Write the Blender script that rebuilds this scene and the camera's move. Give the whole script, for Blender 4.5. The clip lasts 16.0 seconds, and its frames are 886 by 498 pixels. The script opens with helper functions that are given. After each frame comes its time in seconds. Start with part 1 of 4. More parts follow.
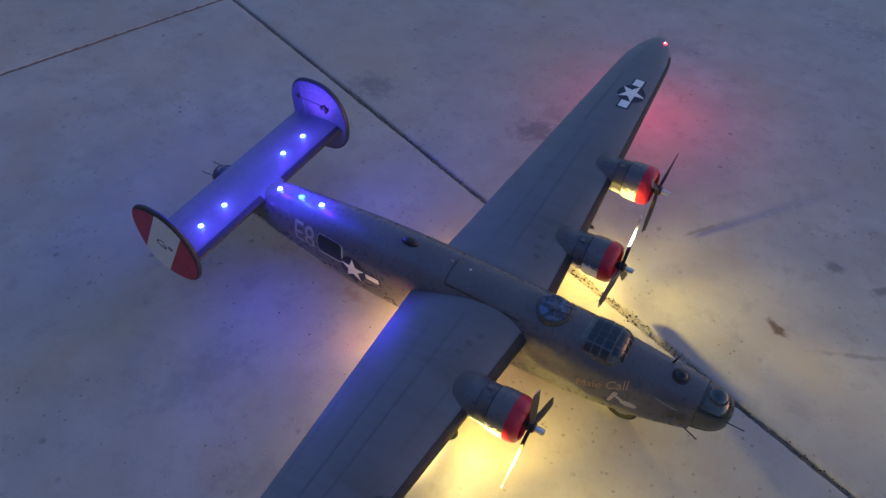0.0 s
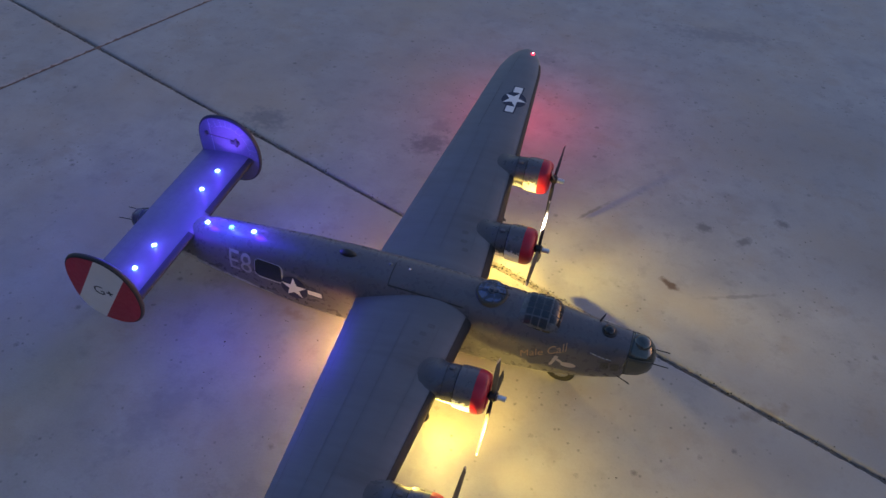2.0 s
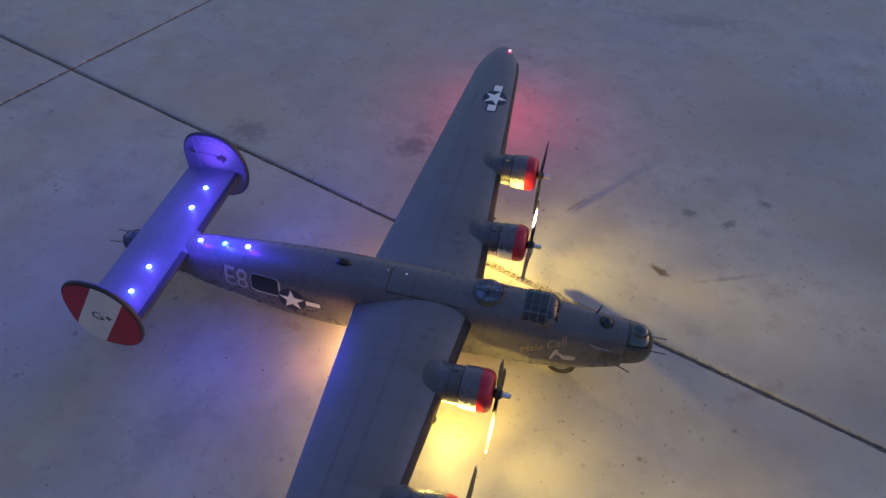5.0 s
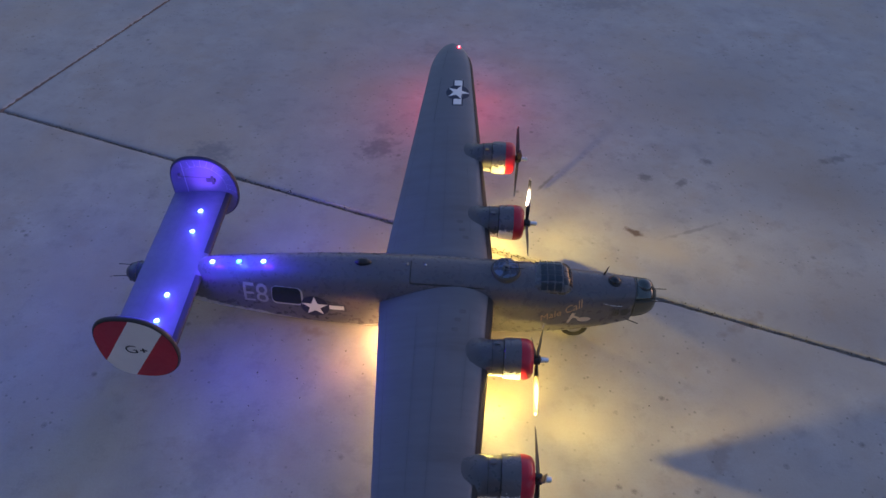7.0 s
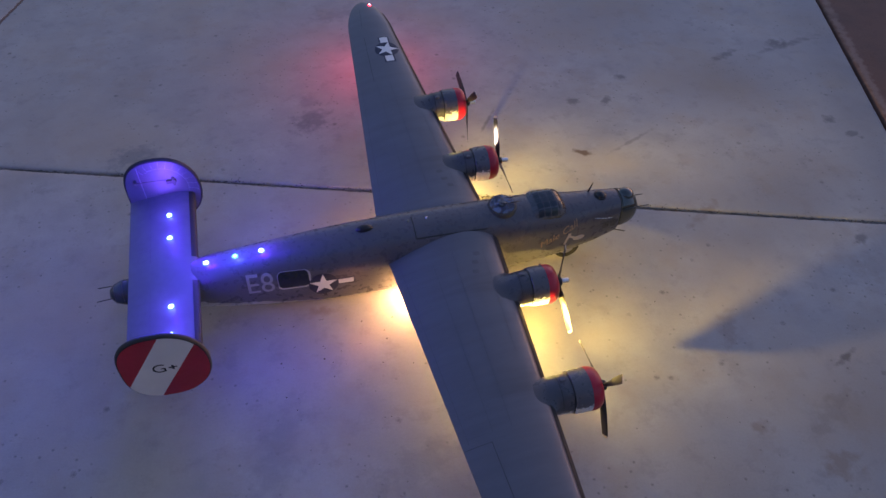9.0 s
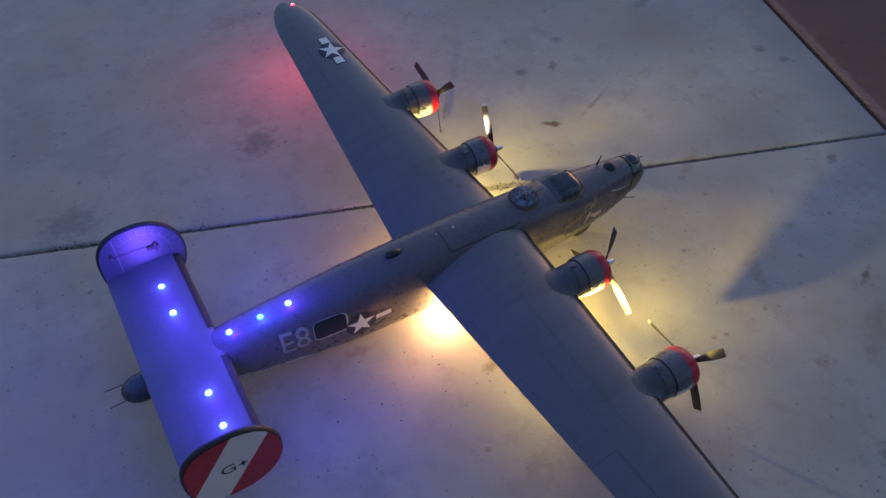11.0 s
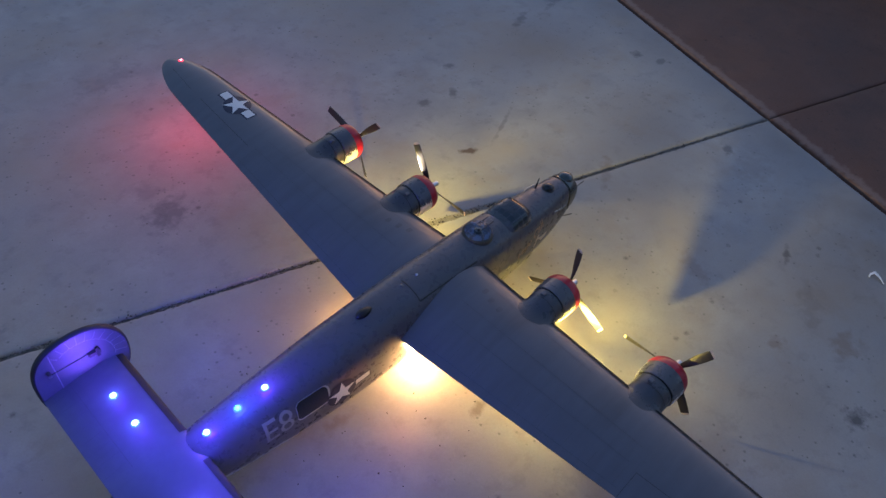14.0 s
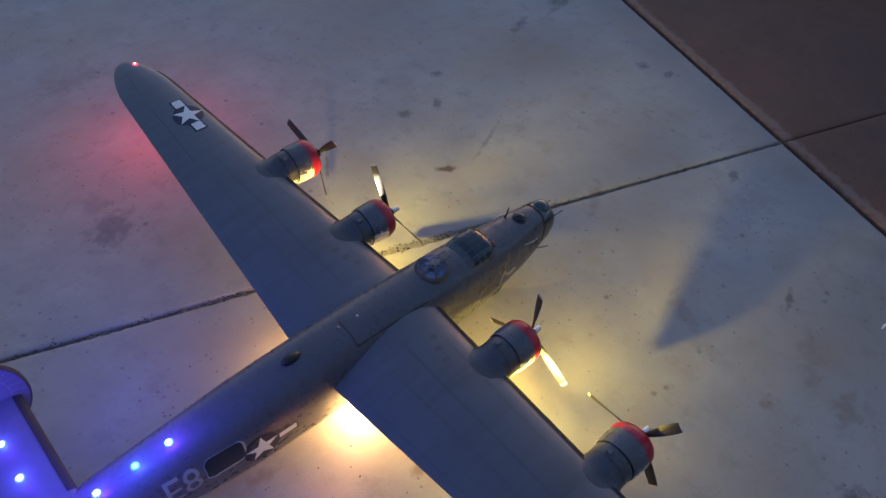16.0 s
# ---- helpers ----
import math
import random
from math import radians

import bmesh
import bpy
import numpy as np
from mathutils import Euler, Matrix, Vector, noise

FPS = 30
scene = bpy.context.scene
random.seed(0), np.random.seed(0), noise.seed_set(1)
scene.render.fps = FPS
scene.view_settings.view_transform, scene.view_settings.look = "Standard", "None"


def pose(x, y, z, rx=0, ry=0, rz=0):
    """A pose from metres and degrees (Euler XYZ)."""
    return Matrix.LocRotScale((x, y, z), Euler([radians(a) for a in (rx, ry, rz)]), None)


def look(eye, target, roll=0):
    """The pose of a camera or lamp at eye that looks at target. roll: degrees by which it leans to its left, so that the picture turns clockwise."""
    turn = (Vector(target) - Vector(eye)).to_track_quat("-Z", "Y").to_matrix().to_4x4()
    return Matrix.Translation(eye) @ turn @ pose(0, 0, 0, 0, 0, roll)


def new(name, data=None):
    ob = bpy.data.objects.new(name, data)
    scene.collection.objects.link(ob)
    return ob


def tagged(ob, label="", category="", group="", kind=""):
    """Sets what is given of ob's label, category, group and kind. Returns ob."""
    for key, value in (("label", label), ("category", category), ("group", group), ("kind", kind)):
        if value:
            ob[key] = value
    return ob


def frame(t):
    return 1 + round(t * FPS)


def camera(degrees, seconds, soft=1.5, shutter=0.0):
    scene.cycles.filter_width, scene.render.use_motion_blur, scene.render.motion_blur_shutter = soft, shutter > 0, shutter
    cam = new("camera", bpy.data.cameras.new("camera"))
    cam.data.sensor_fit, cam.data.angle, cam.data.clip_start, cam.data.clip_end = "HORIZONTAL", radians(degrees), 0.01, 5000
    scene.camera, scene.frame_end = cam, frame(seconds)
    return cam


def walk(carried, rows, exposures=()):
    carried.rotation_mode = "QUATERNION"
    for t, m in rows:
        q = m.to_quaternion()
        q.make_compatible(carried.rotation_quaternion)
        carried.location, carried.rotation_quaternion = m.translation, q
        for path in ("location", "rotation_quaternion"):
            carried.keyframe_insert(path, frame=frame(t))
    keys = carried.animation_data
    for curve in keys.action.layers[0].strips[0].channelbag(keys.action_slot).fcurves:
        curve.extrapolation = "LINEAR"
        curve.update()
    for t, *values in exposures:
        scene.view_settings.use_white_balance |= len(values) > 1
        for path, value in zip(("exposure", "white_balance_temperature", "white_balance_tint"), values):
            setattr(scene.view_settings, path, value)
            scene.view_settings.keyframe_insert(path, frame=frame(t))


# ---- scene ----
cam = camera(62.5, 16.0)
PATH = [
    (0, (0.301, -0.846, 1.312), (-0.43, 0.301, -0.155), 0.0),
    (0.5, (0.277, -0.861, 1.326), (-0.305, 0.385, -0.126), -0.0),
    (1, (0.233, -1.019, 1.349), (-0.226, 0.336, -0.049), 1.5),
    (1.5, (0.204, -1.081, 1.362), (-0.221, 0.285, -0.036), 1.4),
    (2, (0.208, -1.044, 1.361), (-0.197, 0.326, -0.039), 3.3),
    (2.5, (0.229, -1.014, 1.364), (-0.227, 0.324, -0.051), 2.1),
    (3, (0.21, -1.038, 1.373), (-0.201, 0.336, -0.021), 1.1),
    (3.2, (0.204, -1.065, 1.382), (-0.178, 0.326, -0.003), 0.5),
    (5.3, (0.162, -1.054, 1.387), (-0.172, 0.323, -0.024), 1.5),
    (5.5, (0.133, -1.087, 1.393), (-0.155, 0.311, -0.008), 0.7),
    (6, (0.02, -1.186, 1.413), (-0.167, 0.242, 0.025), -2.1),
    (6.5, (-0.043, -1.242, 1.418), (-0.117, 0.2, 0.033), -0.4),
    (7, (-0.1, -1.19, 1.431), (-0.143, 0.235, 0.029), 1.9),
    (7.5, (-0.141, -1.105, 1.415), (-0.255, 0.302, -0.001), 0.2),
    (8, (-0.239, -1.139, 1.423), (-0.25, 0.3, 0.035), -0.1),
    (8.5, (-0.384, -1.249, 1.427), (-0.202, 0.197, 0.057), -2.1),
    (9, (-0.466, -1.2, 1.402), (-0.098, 0.126, -0.05), 1.7),
    (9.5, (-0.544, -1.014, 1.378), (-0.133, 0.26, -0.107), 1.0),
    (9.7, (-0.557, -0.978, 1.361), (-0.135, 0.277, -0.138), 0.8),
    (11.8, (-0.866, -0.774, 1.346), (-0.045, 0.262, -0.154), 3.3),
    (12, (-0.859, -0.726, 1.339), (-0.057, 0.298, -0.18), 3.7),
    (12.5, (-0.926, -0.707, 1.342), (-0.069, 0.27, -0.178), 2.6),
    (13, (-1.042, -0.741, 1.352), (-0.071, 0.192, -0.126), 3.4),
    (13.5, (-1.005, -0.73, 1.365), (0.004, 0.196, -0.092), 3.9),
    (14, (-0.909, -0.699, 1.344), (0.135, 0.209, -0.099), 5.1),
    (14.5, (-0.891, -0.714, 1.348), (0.178, 0.229, -0.054), 4.6),
    (15, (-0.869, -0.719, 1.349), (0.236, 0.21, -0.035), 3.7),
    (15.5, (-0.745, -0.684, 1.327), (0.289, 0.271, -0.094), 3.7),
    (16, (-0.662, -0.69, 1.295), (0.308, 0.271, -0.166), 4.5),
]
walk(cam, [(t, look(eye, target, roll)) for t, eye, target, roll in PATH], [(0.0, 2.74, 6500, 30), (0.6, 2.72, 6650, 30), (1.8, 2.70, 7000, 30), (5.5, 2.79, 7050, 33), (7.5, 2.82, 6700, 33), (8.6, 2.81, 6850, 35), (9.2, 2.73, 7150, 41), (12.0, 2.69, 6600, 24), (16.0, 2.65, 6850, 24)])

# ---------------------------------------------------------------- light
world = bpy.data.worlds.new("dusk_sky")
scene.world = world
world.use_nodes = True
wn = world.node_tree.nodes
wbg = wn["Background"]
sky = wn.new("ShaderNodeTexSky")
sky.sky_type = "NISHITA"
sky.sun_disc = False
sky.sun_elevation = radians(1.6)
sky.sun_rotation = radians(62.0)
sky.ozone_density = 2.5
sky.dust_density = 2.6
world.node_tree.links.new(sky.outputs[0], wbg.inputs[0])
wbg.inputs[1].default_value = 0.15


def lamp(name, place, watts, colour, radius=0.004, parent=None):
    data = bpy.data.lights.new(name, "POINT")
    data.energy, data.color, data.shadow_soft_size = watts, colour, radius
    ob = new(name, data)
    ob.location = place
    ob.parent = parent
    return ob


def beam(name, place, way, watts, colour, spread, radius, parent):
    """A lamp behind a lens, which throws most of its light ahead."""
    data = bpy.data.lights.new(name, "SPOT")
    data.energy, data.color, data.shadow_soft_size, data.spot_size, data.spot_blend = watts, colour, radius, radians(spread), 1.0
    ob = new(name, data)
    ob.matrix_basis = look(place, Vector(place) + Vector(way))
    ob.parent = parent
    return ob


# ---------------------------------------------------------------- materials
class Nodes:
    """A node material with a Principled surface and short ways to wire it."""

    def __init__(self, name):
        self.mat = bpy.data.materials.new(name)
        self.mat.use_nodes = True
        self.tree = self.mat.node_tree
        self.bsdf = self.tree.nodes["Principled BSDF"]
        self.coord = self.tree.nodes.new("ShaderNodeTexCoord").outputs["Object"]

    def add(self, kind, **sockets):
        n = self.tree.nodes.new(kind)
        for k, v in sockets.items():
            self.set(n.inputs[k.replace("_", " ")], v)
        return n

    def set(self, socket, v):
        if isinstance(v, bpy.types.NodeSocket):
            self.tree.links.new(v, socket)
        else:
            socket.default_value = v

    def noise(self, scale, detail=4.0, rough=0.55, vector=None, w=None):
        n = self.add("ShaderNodeTexNoise", Scale=scale, Detail=detail, Roughness=rough)
        self.set(n.inputs["Vector"], vector or self.coord)
        return n.outputs["Fac"]

    def ramp(self, fac, lo, hi, a=0.0, b=1.0):
        n = self.add("ShaderNodeMapRange")
        for i, v in ((0, fac), (1, lo), (2, hi), (3, a), (4, b)):
            self.set(n.inputs[i], v)
        return n.outputs[0]

    def math(self, op, a, b=0.0):
        n = self.tree.nodes.new("ShaderNodeMath")
        n.operation = op
        self.set(n.inputs[0], a)
        self.set(n.inputs[1], b)
        return n.outputs[0]

    def mix(self, fac, a, b):
        n = self.tree.nodes.new("ShaderNodeMix")
        n.data_type = "RGBA"
        self.set(n.inputs[0], fac)
        self.set(n.inputs[6], a)
        self.set(n.inputs[7], b)
        return n.outputs[2]

    def bump(self, height, strength, distance):
        n = self.add("ShaderNodeBump", Strength=strength, Distance=distance, Height=height)
        self.set(self.bsdf.inputs["Normal"], n.outputs[0])

    def surface(self, colour, rough=0.6, metal=0.0):
        self.set(self.bsdf.inputs["Base Color"], colour)
        self.set(self.bsdf.inputs["Roughness"], rough)
        self.set(self.bsdf.inputs["Metallic"], metal)
        return self.mat


def rgb(r, g, b):
    return (r, g, b, 1.0)


def paint(name, colour, rough=0.55, wear=0.25, grain=600.0):
    """Matt model paint: slow fading, fine mottling and a faint foam grain."""
    n = Nodes(name)
    slow = n.ramp(n.noise(9.0, 3.0), 0.3, 0.7)
    fine = n.ramp(n.noise(70.0, 5.0), 0.35, 0.7)
    dark = rgb(*(c * (1 - wear) for c in colour))
    light = rgb(*(min(1, c * (1 + wear)) for c in colour))
    c = n.mix(slow, dark, light)
    c = n.mix(n.math("MULTIPLY", fine, 0.35), c, rgb(*(v * (1 - wear) for v in colour)))
    n.bump(n.noise(grain, 2.0), 0.06, 0.0005)
    return n.surface(c, n.ramp(fine, 0, 1, rough - 0.06, rough + 0.1))


def plain(name, colour, rough=0.5, metal=0.0, ior=1.5):
    n = Nodes(name)
    n.set(n.bsdf.inputs["IOR"], ior)
    v = n.ramp(n.noise(120.0, 4.0), 0.3, 0.7)
    return n.surface(n.mix(v, rgb(*(c * 0.8 for c in colour)), rgb(*(min(1, c * 1.1) for c in colour))), n.ramp(v, 0, 1, rough, rough + 0.12), metal)


def glow(name, colour, strength):
    n = Nodes(name)
    n.set(n.bsdf.inputs["Emission Color"], rgb(*colour))
    n.set(n.bsdf.inputs["Emission Strength"], strength)
    return n.surface(rgb(0.04, 0.04, 0.04), 0.5)


def glass(name, colour, rough=0.03):
    n = Nodes(name)
    n.set(n.bsdf.inputs["Transmission Weight"], 1.0)
    n.set(n.bsdf.inputs["IOR"], 1.2)
    return n.surface(rgb(*colour), rough)


OLIVE = paint("olive_drab_paint", (0.110, 0.113, 0.124), 0.45, 0.14)


def two_tone(name, top, rough, level, rises, wave, scale, belly=0.42):
    """Upper paint over a light grey belly, parted by a scalloped line; rises lists (axis, from, slope) of that line."""
    n = Nodes(name)
    xyz = n.add("ShaderNodeSeparateXYZ", Vector=n.coord)
    line = n.ramp(n.noise(scale, 2.0), 0.3, 0.7, level - wave, level + wave)
    for axis, start, slope in rises:
        p = n.math("ABSOLUTE", xyz.outputs[1]) if axis == 1 else xyz.outputs[0]
        way = n.math("SUBTRACT", p, start)
        way = n.math("MAXIMUM", way, 0.0) if slope > 0 else n.math("MINIMUM", way, 0.0)
        line = n.math("ADD", line, n.math("MULTIPLY", way, slope))
    below = n.ramp(n.math("SUBTRACT", xyz.outputs[2], line), -0.0012, 0.0012, 1, 0)
    slow = n.ramp(n.noise(9.0, 3.0), 0.3, 0.7, 0.86, 1.14)
    fine = n.ramp(n.noise(70.0, 5.0), 0.35, 0.7, 1.0, 0.93)
    tone = n.math("MULTIPLY", slow, fine)
    shade = n.add("ShaderNodeVectorMath", Vector=rgb(*top)[:3])
    shade.operation = "SCALE"
    n.set(shade.inputs["Scale"], tone)
    n.bump(n.noise(420.0, 2.0), 0.05, 0.0004)
    return n.surface(n.mix(below, shade.outputs[0], rgb(belly, belly, belly * 0.97)), n.ramp(n.noise(70.0, 5.0), 0.35, 0.7, rough - 0.06, rough + 0.1))


FUSE = two_tone("olive_over_grey_fuselage_paint", (0.096, 0.093, 0.104), 0.30, 0.046, ((0, 0.06, 0.16), (0, -0.45, -0.20)), 0.006, 30.0)
# cowlings and nacelles: whitened belly with the lamplit strip put into the paint
COWL = two_tone("olive_over_lit_belly_cowling_paint", (0.098, 0.099, 0.108), 0.30, 0.173, ((1, 0.0, 0.012),), 0.007, 170.0, 0.7)
SOOTY = two_tone("sooty_olive_nacelle_paint", (0.074, 0.072, 0.078), 0.32, 0.158, ((1, 0.0, 0.012),), 0.007, 170.0, 0.7)


def wing_paint():
    """Olive paint with soft streaks drawn along the airflow and smudges behind the engines."""
    n = Nodes("streaked_olive_wing_paint")
    m = n.add("ShaderNodeMapping", Vector=n.coord)
    m.inputs["Scale"].default_value = (5.0, 45.0, 5.0)
    streak = n.ramp(n.noise(1.0, 4.0, 0.6, m.outputs[0]), 0.38, 0.68)
    cloud = n.ramp(n.noise(11.0, 5.0, 0.6), 0.35, 0.7)
    c = n.mix(streak, rgb(0.130, 0.129, 0.142), rgb(0.115, 0.113, 0.124))
    c = n.mix(n.math("MULTIPLY", cloud, 0.5), c, rgb(0.108, 0.103, 0.108))
    fine = n.noise(60.0, 5.0, 0.7)
    c = n.mix(n.ramp(fine, 0.62, 0.75, 0, 0.3), c, rgb(0.09, 0.087, 0.088))
    xyz = n.add("ShaderNodeSeparateXYZ", Vector=n.coord)
    out = n.math("ABSOLUTE", xyz.outputs[1])
    for y in (0.214, 0.480):
        away = n.math("ABSOLUTE", n.math("SUBTRACT", out, y))
        band = n.math("MULTIPLY", n.ramp(away, 0.008, 0.045, 0.6, 0), n.ramp(xyz.outputs[0], -0.21, -0.09, 0, 1))
        c = n.mix(n.math("MULTIPLY", band, n.ramp(streak, 0, 1, 0.45, 1)), c, rgb(0.074, 0.069, 0.068))
    n.bump(n.noise(420.0, 2.0), 0.05, 0.0005)
    return n.surface(c, n.ramp(cloud, 0, 1, 0.28, 0.40))


WING_OLIVE = wing_paint()
OLIVE_DARK = paint("dark_olive_paint", (0.06, 0.058, 0.045), 0.55)
SEAM = plain("seam_shadow_grey", (0.03, 0.03, 0.028), 0.8)
SOFT_SEAM = plain("faint_panel_seam", (0.102, 0.100, 0.109), 0.34)
WING_SEAM = plain("dulled_panel_seam", (0.066, 0.065, 0.070), 0.4)
BOOT = plain("black_rubber_boot", (0.012, 0.012, 0.013), 0.6)
RED = paint("red_paint", (0.44, 0.010, 0.030), 0.35, 0.12)
WHITE = paint("white_decal", (0.72, 0.71, 0.68), 0.5, 0.06)
PALE = paint("bleached_leaf", (0.86, 0.86, 0.84), 0.6, 0.04)
NAVY = paint("insignia_blue_decal", (0.012, 0.017, 0.045), 0.5, 0.15)
BLACK = plain("black_plastic", (0.012, 0.012, 0.012), 0.38)
TYRE = plain("black_rubber_tyre", (0.018, 0.018, 0.018), 0.75)
STEEL = plain("brushed_aluminium", (0.62, 0.62, 0.64), 0.25, 1.0)
GREYM = plain("grey_metal", (0.22, 0.22, 0.22), 0.4, 1.0)
PINK = paint("nose_art_orange_lettering", (0.52, 0.33, 0.20), 0.5, 0.1)
CREAM = paint("nose_art_cream", (0.62, 0.52, 0.42), 0.5, 0.1)
DULLWHITE = paint("dulled_white_decal", (0.48, 0.47, 0.45), 0.5, 0.2)
CODE = paint("grey_code_lettering", (0.29, 0.29, 0.29), 0.55, 0.12)


def deck_paint():
    """Deck under the turret's dome, blotched with dark fittings; its blue-grey imitates the dome's reflections."""
    n = Nodes("turret_reflection_deck")
    blot = n.ramp(n.noise(85.0, 2.0, 0.6), 0.44, 0.54)
    return n.surface(n.mix(blot, rgb(0.11, 0.19, 0.33), rgb(0.035, 0.055, 0.095)), 0.3)


DECK = deck_paint()
BLADE = plain("satin_black_blade", (0.030, 0.028, 0.027), 0.42)
PANE = glass("tinted_canopy_glass", (0.72, 0.84, 0.90))
TOPPANE = plain("pale_reflecting_pane", (0.06, 0.085, 0.085), 0.06)
SMOKED = plain("smoked_canopy_shell", (0.098, 0.104, 0.114), 0.22)
DARKPANE = plain("dark_window", (0.012, 0.016, 0.02), 0.06)
ROOFPANE = plain("dark_canopy_pane", (0.018, 0.034, 0.046), 0.05, 0.0, 1.5)
NOSEPANE = plain("dark_green_glazing", (0.018, 0.032, 0.028), 0.07, 0.0, 1.8)
TAILPANE = plain("blue_grey_turret_glazing", (0.045, 0.055, 0.066), 0.09)
MUTED = plain("smoked_window", (0.04, 0.042, 0.036), 0.25)
INNER = plain("dark_interior", (0.02, 0.02, 0.02), 0.8)


# ---------------------------------------------------------------- mesh helpers
def link_mesh(name, bm, material, parent=None, label="", smooth=True):
    bmesh.ops.recalc_face_normals(bm, faces=bm.faces)
    me = bpy.data.meshes.new(name)
    bm.to_mesh(me)
    bm.free()
    me.materials.append(material)
    if smooth:
        me.shade_smooth()
        me.set_sharp_from_angle(angle=radians(38))
    ob = new(name, me)
    ob.parent = parent
    if label:
        ob["label"] = label
    return ob


def part(name, bm, material, parent, label="", smooth=True):
    return link_mesh(name, bm, material, parent, label, smooth)


def loft(rings, closed=True, caps=True, bm=None):
    """A skin over rings of equally many points."""
    bm = bm or bmesh.new()
    vs = [[bm.verts.new(p) for p in ring] for ring in rings]
    n = len(rings[0])
    for a, b in zip(vs, vs[1:]):
        for i in range(n if closed else n - 1):
            j = (i + 1) % n
            bm.faces.new((a[i], a[j], b[j], b[i]))
    if caps and closed:
        bm.faces.new(vs[0][::-1])
        bm.faces.new(vs[-1])
    return bm


def lathe(profile, place, axis="x", n=28, sy=1.0, sz=1.0, bm=None, caps=True):
    """A turned form: (distance along the axis, radius) pairs."""
    rings = []
    for d, r in profile:
        ring = []
        for i in range(n):
            a = 2 * math.pi * i / n
            c, s = r * math.cos(a) * sy, r * math.sin(a) * sz
            off = {"x": (d, c, s), "y": (c, d, s), "z": (c, s, d)}[axis]
            ring.append(Vector(place) + Vector(off))
        rings.append(ring)
    return loft(rings, True, caps, bm)


def box(size, place, bevel=0.0, m=None, bm=None):
    bm = bm or bmesh.new()
    old = set(bm.verts)
    made = bmesh.ops.create_cube(bm, size=1.0)["verts"]
    t = Matrix.Translation(place) @ (m or Matrix.Identity(4)) @ Matrix.Diagonal((*size, 1))
    bmesh.ops.transform(bm, matrix=t, verts=made)
    if bevel:
        edges = {e for v in made for e in v.link_edges}
        bmesh.ops.bevel(bm, geom=list(edges), offset=bevel, segments=2, affect="EDGES")
    return bm


def rod(points, radius, n=8, bm=None):
    """A round rod along points; radius may be a list."""
    pts = [Vector(p) for p in points]
    rings = []
    for i, p in enumerate(pts):
        d = (pts[min(i + 1, len(pts) - 1)] - pts[max(i - 1, 0)]).normalized()
        side = d.orthogonal().normalized()
        up = d.cross(side)
        r = radius[i] if isinstance(radius, (list, tuple)) else radius
        rings.append([p + r * (math.cos(2 * math.pi * k / n) * side + math.sin(2 * math.pi * k / n) * up) for k in range(n)])
    return loft(rings, True, True, bm)


def dome(place, r, squash=1.0, n=20, rows=7, floor=0.0):
    """A round dome on a base, from its rim to its top."""
    prof = []
    for i in range(rows):
        a = math.pi / 2 * i / (rows - 1) * 0.98 + floor
        prof.append((r * squash * math.sin(a), max(1e-4, r * math.cos(a))))
    return lathe(prof, place, "z", n)


def lerp_table(table, x):
    """Smooth values between the rows of a table sorted by its first column."""
    rows = table if table[0][0] < table[-1][0] else table[::-1]
    xs = [r[0] for r in rows]
    return [float(np.interp(x, xs, [r[k] for r in rows])) for k in range(1, len(rows[0]))]


# ---------------------------------------------------------------- the shape of the model
# station, half width, top, bottom
FUSELAGE = [
    (0.310, 0.0405, 0.191, 0.082), (0.300, 0.0425, 0.192, 0.077), (0.250, 0.0505, 0.194, 0.061),
    (0.190, 0.0575, 0.197, 0.048), (0.130, 0.063, 0.203, 0.038), (0.060, 0.066, 0.211, 0.029), (-0.050, 0.068, 0.214, 0.024),
    (-0.200, 0.069, 0.214, 0.023), (-0.330, 0.069, 0.211, 0.023), (-0.450, 0.067, 0.204, 0.027), (-0.580, 0.060, 0.193, 0.041),
    (-0.700, 0.052, 0.182, 0.060), (-0.740, 0.048, 0.174, 0.069), (-0.765, 0.046, 0.164, 0.075), (-0.800, 0.043, 0.159, 0.082), (-0.870, 0.036, 0.156, 0.098), (-0.885, 0.030, 0.153, 0.106),
]
POWER, POWER_LOW = 2.5, 3.6
DIHEDRAL = 0.046
WING_Z = 0.156
SPAN = 1.0


def fus_ring(x, n=40, grow=0.0):
    w, top, bot = lerp_table(FUSELAGE, x)
    w, h, zc = w + grow, (top - bot) / 2 + grow, (top + bot) / 2
    out = []
    for i in range(n):
        a = 2 * math.pi * i / n
        c, s = math.cos(a), math.sin(a)
        p = POWER if s > 0 else POWER_LOW
        out.append(Vector((x, w * abs(c) ** (2 / p) * math.copysign(1, c), zc + h * abs(s) ** (2 / p) * math.copysign(1, s))))
    return out


def fus_side(x, z, lift=0.0006, side=-1):
    w, top, bot = lerp_table(FUSELAGE, x)
    h, zc = (top - bot) / 2, (top + bot) / 2
    k, p = min(0.98, abs(z - zc) / h), POWER if z > zc else POWER_LOW
    return Vector((x, side * (w * (1 - k ** p) ** (1 / p) + lift), z))


def fus_top(x, y, lift=0.0006):
    w, top, bot = lerp_table(FUSELAGE, x)
    h, zc = (top - bot) / 2, (top + bot) / 2
    k = min(0.98, abs(y) / w)
    return Vector((x, y, zc + h * (1 - k ** POWER) ** (1 / POWER) + lift))


